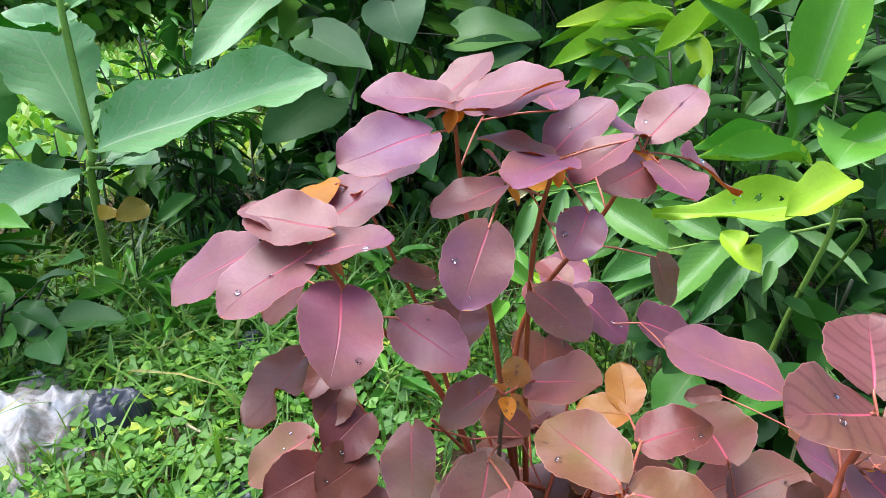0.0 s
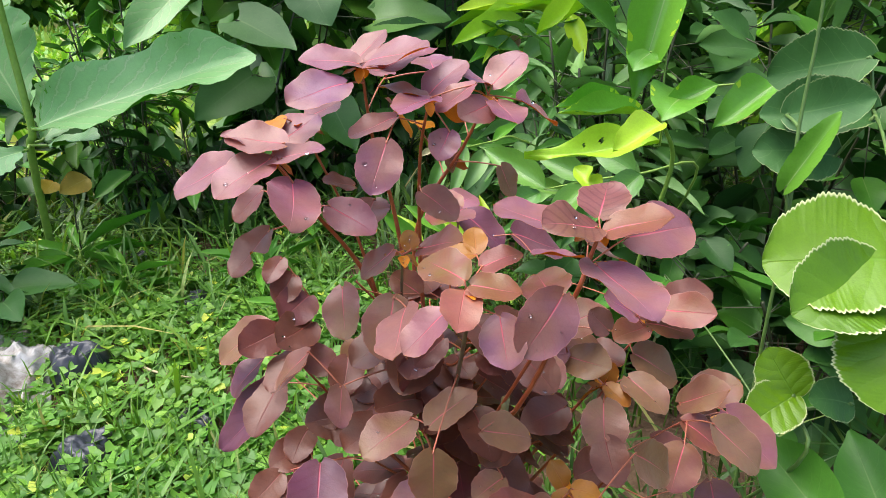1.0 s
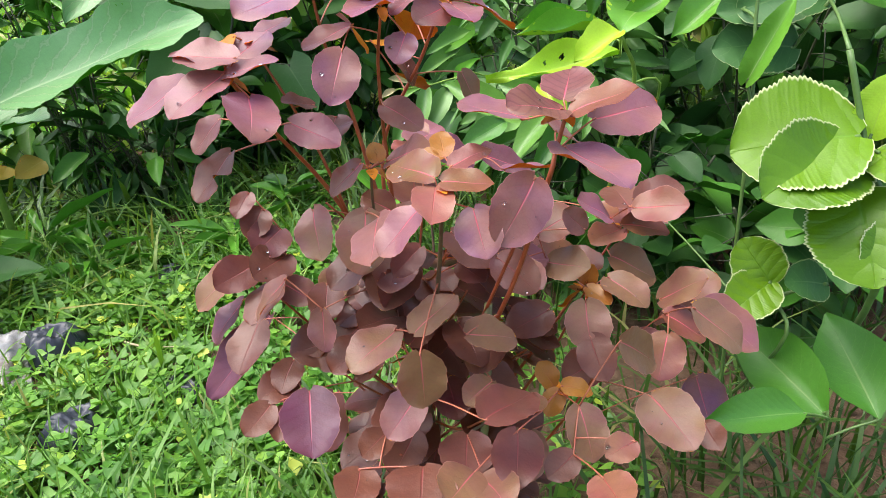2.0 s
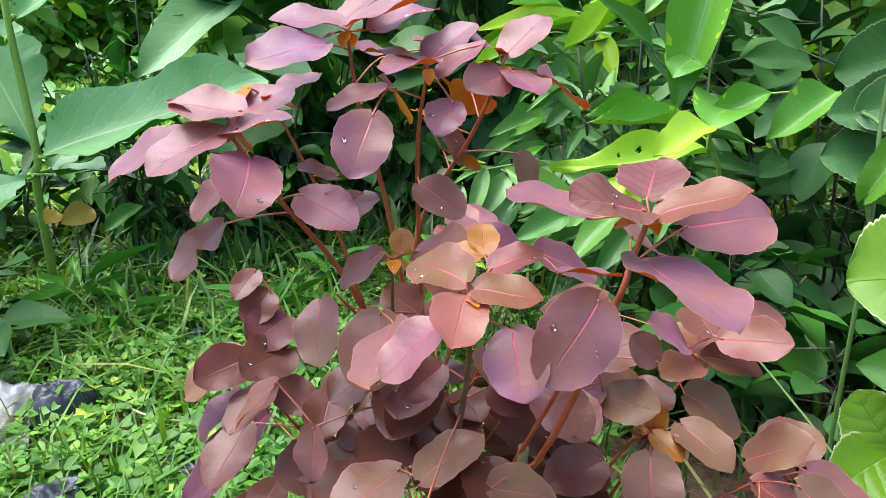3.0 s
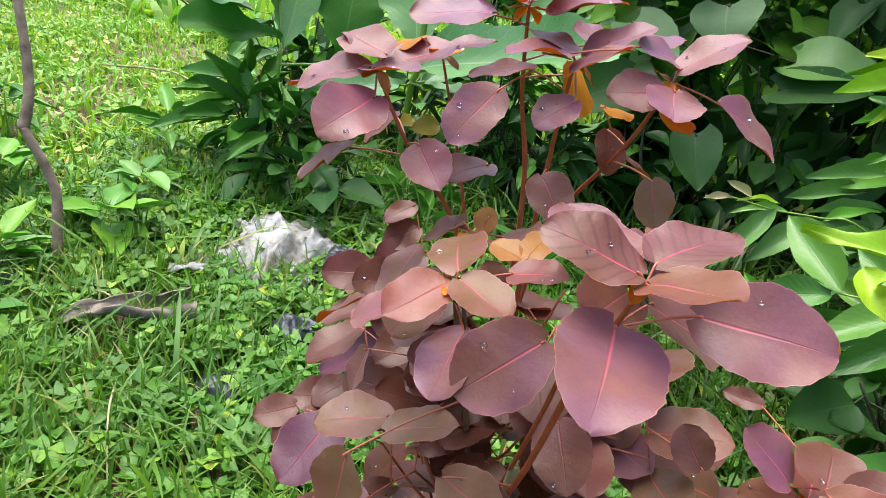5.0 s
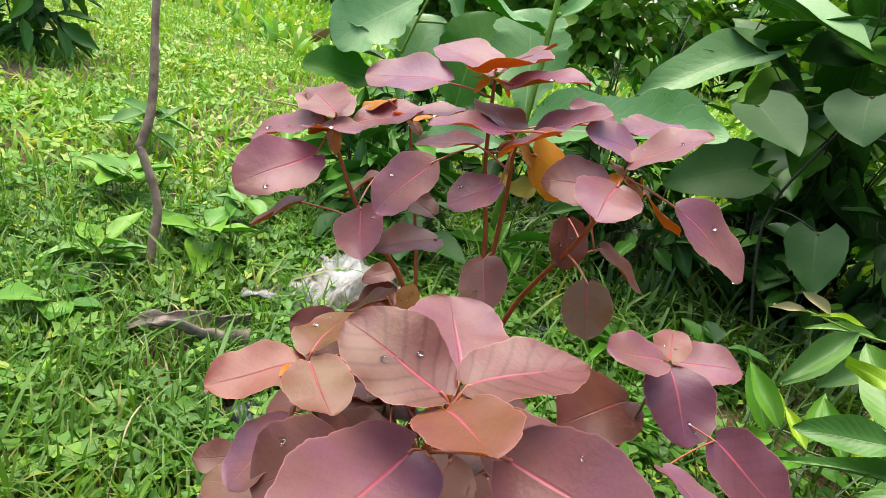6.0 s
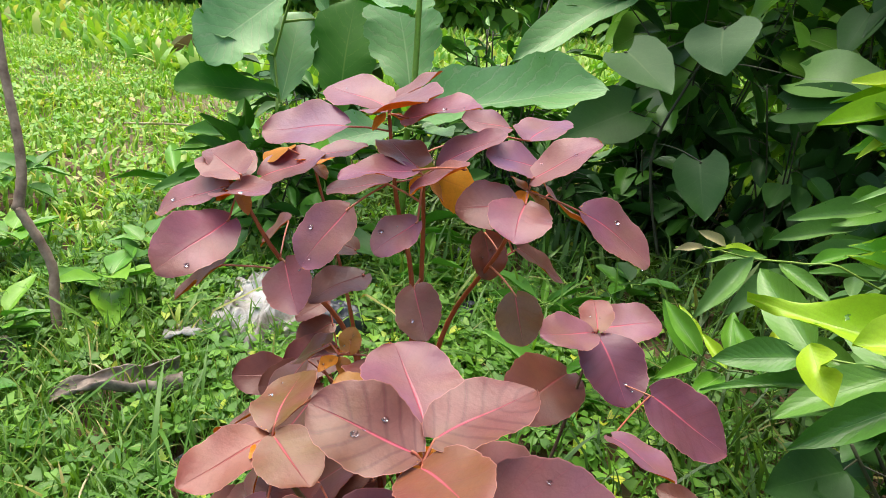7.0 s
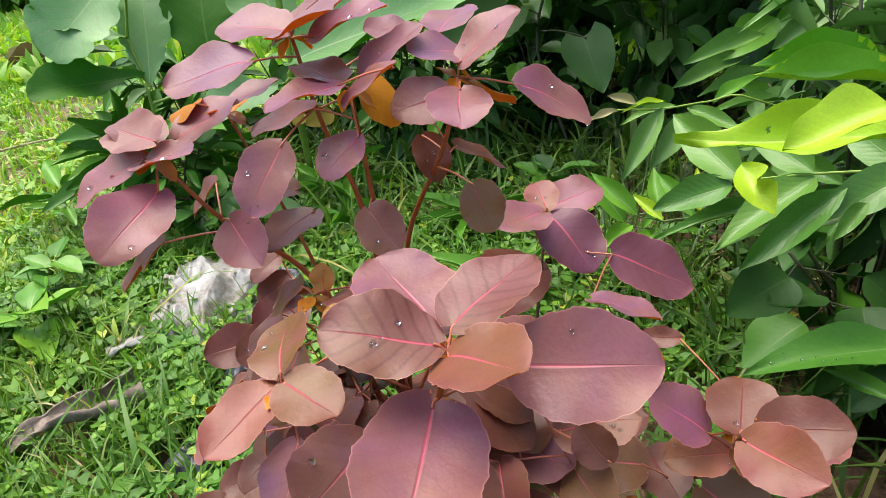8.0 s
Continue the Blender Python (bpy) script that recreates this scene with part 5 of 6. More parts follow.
shoot_line = [(0.684, 1.629, 0.580), (0.612, 1.626, 0.738), (0.537, 1.605, 0.856), (0.515, 1.613, 0.909)]
stem(shoot, [(0.62, 1.62, -0.02)] + shoot_line, 0.006, 0.002, DARK_STEM)
THIN = dict(shape="lance", cup=0.16, droop=0.12, wave=0.015, under=LIME, pmat=GREEN_STEM, petiole=0.0016, variants=4)
lf(shoot, (0.537, 1.605, 0.853), (0.325, 1.549, 0.860), (0.12, -0.33, 0.93), 0.024, LIME, node=shoot_line[2], **THIN)
lf(shoot, (0.532, 1.606, 0.838), (0.271, 1.607, 0.875), (0.13, -0.39, 0.91), 0.032, LIME, node=shoot_line[2], **THIN)
lf(shoot, (0.441, 1.576, 0.823), (0.246, 1.504, 0.788), (0.02, -0.49, 0.87), 0.025, LIME, node=shoot_line[2], **THIN)
lf(shoot, (0.436, 1.577, 0.812), (0.322, 1.509, 0.732), (-0.12, -0.66, 0.74), 0.023, LIME, node=shoot_line[2], **THIN)
lf(shoot, (0.482, 1.621, 0.886), (0.341, 1.599, 0.923), (0.29, -0.35, 0.89), 0.022, FRESH, node=shoot_line[2], **THIN)
lf(shoot, (0.528, 1.609, 0.885), (0.561, 1.548, 0.914), (-0.62, 0.04, 0.79), 0.019, LIME, node=shoot_line[2], **THIN)
lf(shoot, (0.567, 1.595, 0.832), (0.587, 1.506, 0.730), (-0.30, -0.75, 0.59), 0.027, LIME, node=shoot_line[2], **THIN)
lf(shoot, (0.450, 1.678, 0.836), (0.234, 1.659, 0.821), (-0.03, -0.38, 0.92), 0.028, MID, node=shoot_line[2], **THIN)
lf(shoot, (0.568, 1.644, 0.787), (0.424, 1.570, 0.721), (-0.06, -0.60, 0.80), 0.035, GREY, node=shoot_line[1], **THIN)
lf(shoot, (0.567, 1.646, 0.799), (0.579, 1.548, 0.710), (-0.30, -0.66, 0.69), 0.040, GREY, node=shoot_line[1], **THIN)
lf(shoot, (0.598, 1.633, 0.762), (0.682, 1.609, 0.824), (-0.61, -0.45, 0.65), 0.017, GREY, node=shoot_line[1], **THIN)
lf(shoot, (0.524, 1.638, 0.825), (0.396, 1.589, 0.894), (0.55, -0.42, 0.72), 0.020, LIME, node=shoot_line[2], **THIN)
lf(shoot, (0.509, 1.640, 0.794), (0.289, 1.595, 0.732), (-0.13, -0.53, 0.84), 0.028, FRESH, node=shoot_line[1], **THIN)
lf(shoot, (0.576, 1.638, 0.749), (0.400, 1.616, 0.651), (-0.30, -0.67, 0.68), 0.032, FRESH, node=shoot_line[1], **THIN)
lf(shoot, (0.637, 1.626, 0.836), (0.744, 1.533, 0.911), (-0.68, -0.23, 0.69), 0.019, FRESH, node=shoot_line[2], **THIN)
lf(shoot, (0.492, 1.711, 0.730), (0.369, 1.676, 0.668), (-0.18, -0.66, 0.73), 0.028, MID, node=shoot_line[1], **THIN)
lf(shoot, (0.665, 1.656, 0.695), (0.742, 1.580, 0.754), (-0.75, -0.32, 0.58), 0.025, MID, node=shoot_line[1], **THIN)
lf(shoot, (0.428, 1.597, 0.782), (0.402, 1.577, 0.738), (-0.17, -0.86, 0.48), 0.018, DRY, **THIN)

# ---- succulents with toothed leaves ----
kal = empty("succulent_plant", (0.80, 0.62, 0.0), "fleshy plant with bright green scalloped leaves and pale edges", "succulent")
kal_line = [(0.751, 0.422, 0.432), (0.737, 0.476, 0.586), (0.716, 0.507, 0.705)]
stem(kal, [(0.80, 0.62, -0.02)] + kal_line, 0.005, 0.004, MOSS_STEM)
SCALLOP = dict(shape="round", cup=0.14, droop=0.12, wave=0.02, teeth=0.05, under=KAL, pmat=MOSS_STEM, petiole=0.0026, variants=3)
lf(kal, (0.721, 0.470, 0.605), (0.575, 0.504, 0.604), (-0.13, -0.54, 0.83), 0.083, KAL, node=kal_line[1], **SCALLOP)
lf(kal, (0.715, 0.467, 0.587), (0.581, 0.422, 0.568), (0.13, -0.70, 0.71), 0.060, KAL, node=kal_line[1], **SCALLOP)
lf(kal, (0.712, 0.446, 0.538), (0.683, 0.353, 0.464), (-0.46, -0.46, 0.76), 0.067, KAL, node=kal_line[1], **SCALLOP)
lf(kal, (0.743, 0.478, 0.601), (0.750, 0.473, 0.677), (-0.71, -0.71, 0.02), 0.027, LIME, node=kal_line[1], **SCALLOP)
lf(kal, (0.735, 0.452, 0.588), (0.729, 0.383, 0.580), (-0.46, -0.06, 0.88), 0.028, KAL, node=kal_line[1], **SCALLOP)
kal_low = [(0.626, 0.429, 0.331), (0.633, 0.459, 0.396)]
stem(kal, [(0.62, 0.66, -0.02)] + kal_low, 0.003, 0.0024, MOSS_STEM)
lf(kal, (0.626, 0.464, 0.416), (0.596, 0.491, 0.473), (-0.25, -0.92, 0.31), 0.035, KAL, node=kal_low[1], **SCALLOP)
lf(kal, (0.626, 0.464, 0.416), (0.558, 0.439, 0.397), (-0.06, -0.50, 0.87), 0.034, KAL, node=kal_low[1], **SCALLOP)
lf(kal, (0.691, 0.444, 0.414), (0.634, 0.440, 0.430), (0.23, -0.75, 0.61), 0.029, KAL_DARK, node=kal_low[1], **SCALLOP)
lf(kal, (0.811, 0.697, 0.744), (0.662, 0.728, 0.744), (-0.15, -0.74, 0.66), 0.046, KAL_DARK, node=kal_line[2], **SCALLOP)
lf(kal, (0.801, 0.713, 0.816), (0.685, 0.779, 0.788), (-0.52, -0.73, 0.45), 0.048, KAL_DARK, node=kal_line[2], **SCALLOP)
lf(kal, (0.776, 0.706, 0.674), (0.657, 0.719, 0.685), (-0.06, -0.91, 0.42), 0.048, KAL_DARK, node=kal_line[2], **SCALLOP)
lf(kal, (0.756, 0.395, 0.513), (0.686, 0.369, 0.470), (-0.35, -0.45, 0.82), 0.034, KAL, node=kal_line[0], **SCALLOP)

kal_stalk = [(0.672, 0.631, 0.610), (0.680, 0.658, 0.730), (0.688, 0.669, 0.853), (0.685, 0.671, 0.953)]
stem(kal, [(0.655, 0.60, -0.02), (0.662, 0.615, 0.3)] + kal_stalk, 0.0030, 0.0024, MOSS_STEM)
lf(kal, (0.664, 0.636, 0.648), (0.698, 0.605, 0.761), (-0.77, -0.64, 0.06), 0.020, FRESH, node=kal_stalk[0], **SCALLOP)
lf(kal, (0.690, 0.712, 0.737), (0.764, 0.637, 0.778), (-0.75, -0.53, 0.39), 0.038, KAL_DARK, node=kal_stalk[1], **SCALLOP)

weed = empty("broad_leaf_weed", (0.95, 0.72, 0.0), "low weed with long smooth green leaves near the ground", "weed")
WIDE = dict(shape="lance", cup=0.12, droop=0.12, wave=0.02, under=MID, pmat=MOSS_STEM, petiole=0.0018, variants=4)
lf(weed, (0.645, 0.340, 0.283), (0.603, 0.507, 0.339), (-0.40, -0.38, 0.83), 0.043, MID, node="below", **WIDE)
lf(weed, (0.707, 0.330, 0.277), (0.729, 0.484, 0.349), (-0.40, -0.34, 0.85), 0.044, MID, node="below", **WIDE)
lf(weed, (0.605, 0.330, 0.306), (0.471, 0.322, 0.334), (0.21, -0.37, 0.90), 0.027, WEEDY, node="below", **WIDE)
lf(weed, (0.620, 0.886, 0.386), (0.437, 0.784, 0.390), (0.21, -0.33, 0.92), 0.034, MID, node="below", **WIDE)
lf(weed, (0.607, 0.801, 0.353), (0.521, 0.831, 0.374), (0.09, -0.40, 0.91), 0.011, WEEDY, node="below", **WIDE)

sprig = empty("pale_shoot", (0.42, 1.45, 0.0), "slender pale shoot with thin yellowish leaves reaching out of a shrub", "plant")
sprig_line = [(0.395, 1.324, 0.564), (0.322, 1.278, 0.572), (0.251, 1.224, 0.573), (0.185, 1.190, 0.580), (0.146, 1.156, 0.576)]
stem(sprig, [(0.62, 1.55, -0.02), (0.58, 1.5, 0.4)] + sprig_line, 0.0022, 0.0014, GREEN_STEM)
lf(sprig, (0.254, 1.225, 0.574), (0.214, 1.108, 0.493), (0.22, -0.60, 0.77), 0.018, GREY, **WIDE)
lf(sprig, (0.214, 1.200, 0.588), (0.172, 1.176, 0.612), (0.62, -0.40, 0.67), 0.009, STRAW_LEAF, **WIDE)
lf(sprig, (0.258, 1.230, 0.585), (0.198, 1.175, 0.589), (0.31, -0.28, 0.91), 0.010, LIME, **WIDE)
lf(sprig, (0.185, 1.189, 0.578), (0.147, 1.146, 0.579), (0.31, -0.25, 0.91), 0.007, STRAW_LEAF, **WIDE)
lf(sprig, (0.309, 1.261, 0.560), (0.247, 1.170, 0.490), (0.19, -0.67, 0.71), 0.022, GREY, **WIDE)
lf(sprig, (0.290, 1.261, 0.565), (0.388, 1.212, 0.545), (-0.19, -0.68, 0.71), 0.016, DEWY, **WIDE)
lf(sprig, (0.271, 1.259, 0.571), (0.187, 1.204, 0.556), (0.20, -0.52, 0.83), 0.013, DEWY, **WIDE)
lf(sprig, (0.327, 1.316, 0.557), (0.408, 1.388, 0.604), (-0.02, -0.52, 0.85), 0.017, FRESH, **WIDE)
lf(sprig, (0.395, 1.450, 0.648), (0.276, 1.332, 0.639), (0.33, -0.40, 0.86), 0.018, GREY, **WIDE)
lf(sprig, (0.371, 1.489, 0.600), (0.252, 1.366, 0.584), (0.30, -0.40, 0.86), 0.017, GREY, **WIDE)
lf(sprig, (0.489, 1.468, 0.728), (0.359, 1.354, 0.689), (0.19, -0.51, 0.84), 0.016, GREY, **WIDE)
lf(sprig, (0.415, 1.436, 0.587), (0.293, 1.367, 0.567), (0.10, -0.44, 0.89), 0.010, GREY, **WIDE)
lf(sprig, (0.411, 1.556, 0.658), (0.331, 1.438, 0.619), (0.28, -0.47, 0.84), 0.037, FRESH, **WIDE)
lf(sprig, (0.482, 1.460, 0.682), (0.408, 1.446, 0.625), (-0.24, -0.83, 0.51), 0.018, GREY, **WIDE)
lf(sprig, (0.393, 1.371, 0.546), (0.406, 1.314, 0.530), (-0.07, -0.28, 0.96), 0.015, GREY, **WIDE)

bush("lance_leaf_shrub", (0.62, 1.42, 0.0), (0.34, 0.26, 0.95), 190, [GREY, MID, GREY, DARK], (0.09, 0.16), "shrub with narrow dull green leaves in layers", "lance", 0.15, 71, limbs=9, low=0.35, outward=0.9)
wet_leaf.append(weed.children[-2])
herb = empty("bright_weed_clump", (0.12, 1.50, 0.0), "clump of fresh bright green weeds growing from bare soil", "weed")
herb_node = (0.12, 1.50, 0.15)
stem(herb, [(0.12, 1.50, -0.02), herb_node], 0.004, 0.003, GREEN_STEM)
lf(herb, (0.140, 1.488, 0.216), (0.050, 1.498, 0.331), (0.46, -0.78, 0.42), 0.025, FRESH, node=herb_node, **WIDE)
lf(herb, (0.157, 1.501, 0.233), (0.073, 1.552, 0.310), (0.24, -0.67, 0.70), 0.018, LIME, node=herb_node, **WIDE)
lf(herb, (0.214, 1.515, 0.237), (0.184, 1.585, 0.326), (0.15, -0.75, 0.64), 0.021, FRESH, node=herb_node, **WIDE)
lf(herb, (0.159, 1.470, 0.218), (0.117, 1.347, 0.226), (0.32, -0.04, 0.95), 0.019, FRESH, node=herb_node, **WIDE)
lf(herb, (0.184, 1.473, 0.213), (0.237, 1.469, 0.295), (-0.55, -0.78, 0.31), 0.015, FRESH, node=herb_node, **WIDE)
lf(herb, (0.218, 1.480, 0.212), (0.192, 1.352, 0.204), (0.20, -0.11, 0.97), 0.024, FRESH, node=herb_node, **WIDE)
lf(herb, (0.211, 1.263, 0.345), (0.113, 1.287, 0.425), (0.30, -0.74, 0.60), 0.019, FRESH, node=herb_node, **WIDE)
lf(herb, (0.258, 1.268, 0.336), (0.191, 1.308, 0.375), (0.10, -0.60, 0.79), 0.012, LIME, node=herb_node, **WIDE)
lf(herb, (0.314, 1.281, 0.344), (0.233, 1.334, 0.415), (0.12, -0.72, 0.68), 0.017, FRESH, node=herb_node, **WIDE)
lf(herb, (0.318, 1.314, 0.341), (0.303, 1.368, 0.415), (0.11, -0.79, 0.60), 0.014, LIME, node=herb_node, **WIDE)
lf(herb, (0.214, 1.438, 0.494), (0.165, 1.333, 0.396), (0.23, -0.72, 0.66), 0.022, GREY, node=herb_node, **WIDE)

wets = random.Random(44)
for ob in wet_leaf:
    drops(ob, [(wets.uniform(-0.6, 0.6), wets.uniform(0.4, 0.95)) for _ in range(12)], 0.002)


# ---- grass and clover ----
def blades(name, spots, length, width, material, label, category, bend=0.6, seed=1):
    """Curved grass blades at spots as one mesh: three tapering pieces each."""
    rs = np.random.RandomState(seed)
    n = len(spots)
    ang = rs.uniform(0, 2 * np.pi, n)
    ln = rs.uniform(length[0], length[1], n)
    wd = rs.uniform(width[0], width[1], n)
    bn = rs.uniform(0.15, 1.0, n) * bend
    d = np.stack([np.cos(ang), np.sin(ang), np.zeros(n)], 1)
    s = np.stack([-np.sin(ang), np.cos(ang), np.zeros(n)], 1)
    base = np.asarray(spots)
    verts = np.zeros((n, 7, 3))
    for k, (h, w) in enumerate(((0.0, 0.8), (0.42, 1.0), (0.78, 0.7), (1.0, 0.0))):
        c = base + d * (ln * bn * h * h * 0.9)[:, None]
        c[:, 2] += ln * (h - 0.45 * bn * h * h)
        if k < 3:
            verts[:, 2 * k] = c - s * (wd * w / 2)[:, None]
            verts[:, 2 * k + 1] = c + s * (wd * w / 2)[:, None]
        else:
            verts[:, 6] = c
    o = (np.arange(n) * 7)[:, None]
    quads = np.concatenate([o + [0, 1, 3, 2], o + [2, 3, 5, 4]])
    tris = o + [4, 5, 6]
    return tagged(mesh_object(name, verts.reshape(-1, 3), quads.tolist() + tris.tolist(), [material]), label, category, kind="stuff")


def clover(name, spots, size, seed, label, material=None):
    """Three heart-shaped leaflets on a short stalk at each spot, as one mesh."""
    rs = np.random.RandomState(seed)
    n = len(spots)
    base = np.asarray(spots)
    hgt, sz, a0 = rs.uniform(0.02, 0.075, n), rs.uniform(size[0], size[1], n), rs.uniform(0, 6.28, n)
    tilt = rs.normal(0, 0.3, (n, 2))
    lx = np.array([0.05, 0.55, 1.0, 0.85, 1.0, 0.55])
    ly = np.array([0.0, 0.42, 0.42, 0.0, -0.42, -0.42])
    lz = np.array([0.0, 0.10, 0.06, -0.08, 0.06, 0.10])
    verts, faces = [], []
    rings = []
    for k in range(3):
        a = a0 + k * 2.094
        ca, sa = np.cos(a)[:, None], np.sin(a)[:, None]
        x = (lx * ca - ly * sa) * sz[:, None]
        y = (lx * sa + ly * ca) * sz[:, None]
        z = lz * sz[:, None] + hgt[:, None] + tilt[:, :1] * x + tilt[:, 1:] * y
        rings.append(np.stack([x, y, z], 2))
    st = np.zeros((n, 3, 3))
    st[:, 0, 0], st[:, 1, 0] = -0.0007, 0.0007
    st[:, 2, 2] = hgt
    allv = np.concatenate(rings + [st], 1) + base[:, None, :]
    o = (np.arange(n) * 21)[:, None]
    f4 = np.concatenate([o + [6 * k + q for q in quad] for k in range(3) for quad in ((0, 1, 2, 3), (0, 3, 4, 5))])
    f3 = o + [18, 19, 20]
    return tagged(mesh_object(name, allv.reshape(-1, 3), f4.tolist() + f3.tolist(), [material or CLOVER]), label, "clover", kind="stuff")


def spots(n, box, seed, keep=None):
    rs = np.random.RandomState(seed)
    out = []
    while len(out) < n:
        x, y = rs.uniform(box[0], box[1]), rs.uniform(box[2], box[3])
        if keep is None or rs.rand() < keep(x, y):
            out.append((x, y, height(x, y)))
    return out


LITTER = [(-0.97, 1.20, 0.15), (-0.90, 1.36, 0.12), (-1.02, 1.05, 0.10), (-0.88, 1.08, 0.10), (-0.74, 1.24, 0.09), (-0.57, 0.90, 0.09), (-0.52, 0.67, 0.09), (-0.38, 1.01, 0.07), (-0.55, 1.58, 0.08), (-0.86, 0.66, 0.09), (-0.80, 0.58, 0.08), (-0.90, 0.74, 0.08), (-1.18, 0.52, 0.10)]


def lawn_share(x, y):
    g = 0.5 + 0.9 * noise.noise((x * 1.3, y * 1.3, 4.0))
    if x > -0.25 + 0.25 * (y - 1.2) and y > 1.0:
        g *= 0.25
    if x > -1.7 and y > 1.72 + 0.1 * noise.noise((x * 3, 0, 0)):
        g *= 0.45
    for cx, cy, r in LITTER:
        if (x - cx) ** 2 + (y - cy) ** 2 < r * r:
            return 0.22
    return max(0.02, min(1.0, g + (0.15 if y < 1.7 or x < -1.7 else 0.0)))


def near_share(x, y):
    d = math.hypot(x - 0.3, y - 0.1)
    bed = 0.22 if x > 0.0 and y < 1.2 else 1.0
    edge = max(0.0, min(1.0, (x + 2.1 + 0.25 * math.sin(y * 5)) / 0.8))
    return bed * edge * lawn_share(x, y) * min(1.0, 1.6 / (d + 0.3))


def shade_share(x, y):
    return 0.3 + 0.5 * noise.noise((x * 2, y * 2, 9.0))


clover("clover_patch", spots(6500, (-2.0, 0.5, 0.1, 2.4), 11, lambda x, y: near_share(x, y) * (0.35 if y < 0.75 + 0.2 * math.sin(x * 5) else 1.0)), (0.019, 0.036), 12, "patch of small bright green clover with three-part leaves")
blades("grass", spots(10000, (-2.2, 0.5, -0.1, 2.6), 13, near_share) + spots(7000, (-2.0, 0.2, -0.3, 1.0), 33, near_share), (0.05, 0.16), (0.003, 0.007), GRASS, "uneven green grass growing among clover", "grass", 1.0, 14)
blades("long_grass", spots(260, (-1.8, -0.1, 0.2, 2.4), 15) + spots(240, (-1.25, -0.15, 1.35, 2.0), 45), (0.14, 0.30), (0.006, 0.012), GRASS, "long arching grass blades", "grass", 1.5, 16)
# blades on the shrubs' side, with shade put into their colour
blades("shade_grass", spots(1700, (0.0, 1.6, 0.2, 2.2), 31, shade_share), (0.12, 0.36), (0.004, 0.010), SHADE_TINTED, "sparse long grass, coloured darker for the shade of shrubs", "grass", 1.3, 32)
blades("shade_grass", spots(5200, (-1.6, 4.5, 2.0, 5.0), 51), (0.12, 0.30), (0.012, 0.028), SHADE_TINTED, "rough long grass under shrubs, coloured darker for their shade", "grass", 1.3, 52)
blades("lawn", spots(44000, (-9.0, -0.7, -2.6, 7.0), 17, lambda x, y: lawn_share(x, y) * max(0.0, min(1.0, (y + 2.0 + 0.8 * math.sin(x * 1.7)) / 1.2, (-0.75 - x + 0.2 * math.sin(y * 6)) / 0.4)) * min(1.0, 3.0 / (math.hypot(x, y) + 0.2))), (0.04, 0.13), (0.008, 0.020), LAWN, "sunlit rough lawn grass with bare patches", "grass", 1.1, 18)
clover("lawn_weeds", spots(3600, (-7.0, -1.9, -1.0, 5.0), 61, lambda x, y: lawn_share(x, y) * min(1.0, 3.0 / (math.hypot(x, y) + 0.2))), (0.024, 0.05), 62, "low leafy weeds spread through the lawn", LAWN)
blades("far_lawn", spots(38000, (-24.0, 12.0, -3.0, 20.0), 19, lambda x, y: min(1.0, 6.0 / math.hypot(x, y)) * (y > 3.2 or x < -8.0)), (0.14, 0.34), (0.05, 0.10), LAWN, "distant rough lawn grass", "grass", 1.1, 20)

def behind(x, y):
    return 0.0 if (x < -1.1 and y > -1.0) or (y > 0.2 and x < 1.4) or (x - 0.3) ** 2 + (y + 0.1) ** 2 < 0.2 else min(1.0, 2.5 / (math.hypot(x, y) + 0.5))


blades("rough_grass", spots(26000, (-8.0, 7.0, -6.0, 4.0), 71, behind), (0.08, 0.22), (0.016, 0.034), GRASS, "rough grass round the shrub bed", "grass", 1.1, 72)

# ---- litter on the ground ----
def crumpled_sheet():
    ob = tagged(new("plastic_sheet"), "crumpled dirty white plastic sheet half overgrown by clover", "sheet")
    v, f, n = [], [], 80
    for j in range(n + 1):
        for i in range(n + 1):
            s, t = i / n - 0.5, j / n - 0.5
            r = 1 + 0.22 * math.sin(5 * math.atan2(t, s) + 1) + 0.1 * math.sin(9 * math.atan2(t, s))
            x, y = s * 0.32 * r, t * 0.52 * r
            wx, wy = x + 0.04 * noise.noise((x * 6, y * 6, 9)), y + 0.04 * noise.noise((x * 6, y * 6, 3))
            fold = (1 - abs(noise.noise((wx * 11, wy * 4, 2)))) ** 4 * 0.034 + (1 - abs(noise.noise((wx * 20 + wy * 9, wy * 14, 5)))) ** 5 * 0.016
            z = 0.004 + fold + 0.06 * max(0.0, 1 - (s * s + t * t) * 4.2)
            v.append((x, y, z))
    for j in range(n):
        for i in range(n):
            a = j * (n + 1) + i
            f.append((a, a + 1, a + n + 2, a + n + 1))
    me = mesh_object("sheet", v, f, [WHITE_SHEET], ob)
    so = me.modifiers.new("thick", "SOLIDIFY")
    so.thickness = 0.0015
    ob.matrix_basis = pose(-0.93, 1.18, height(-0.93, 1.18) + 0.012, 0, 0, 25)


crumpled_sheet()


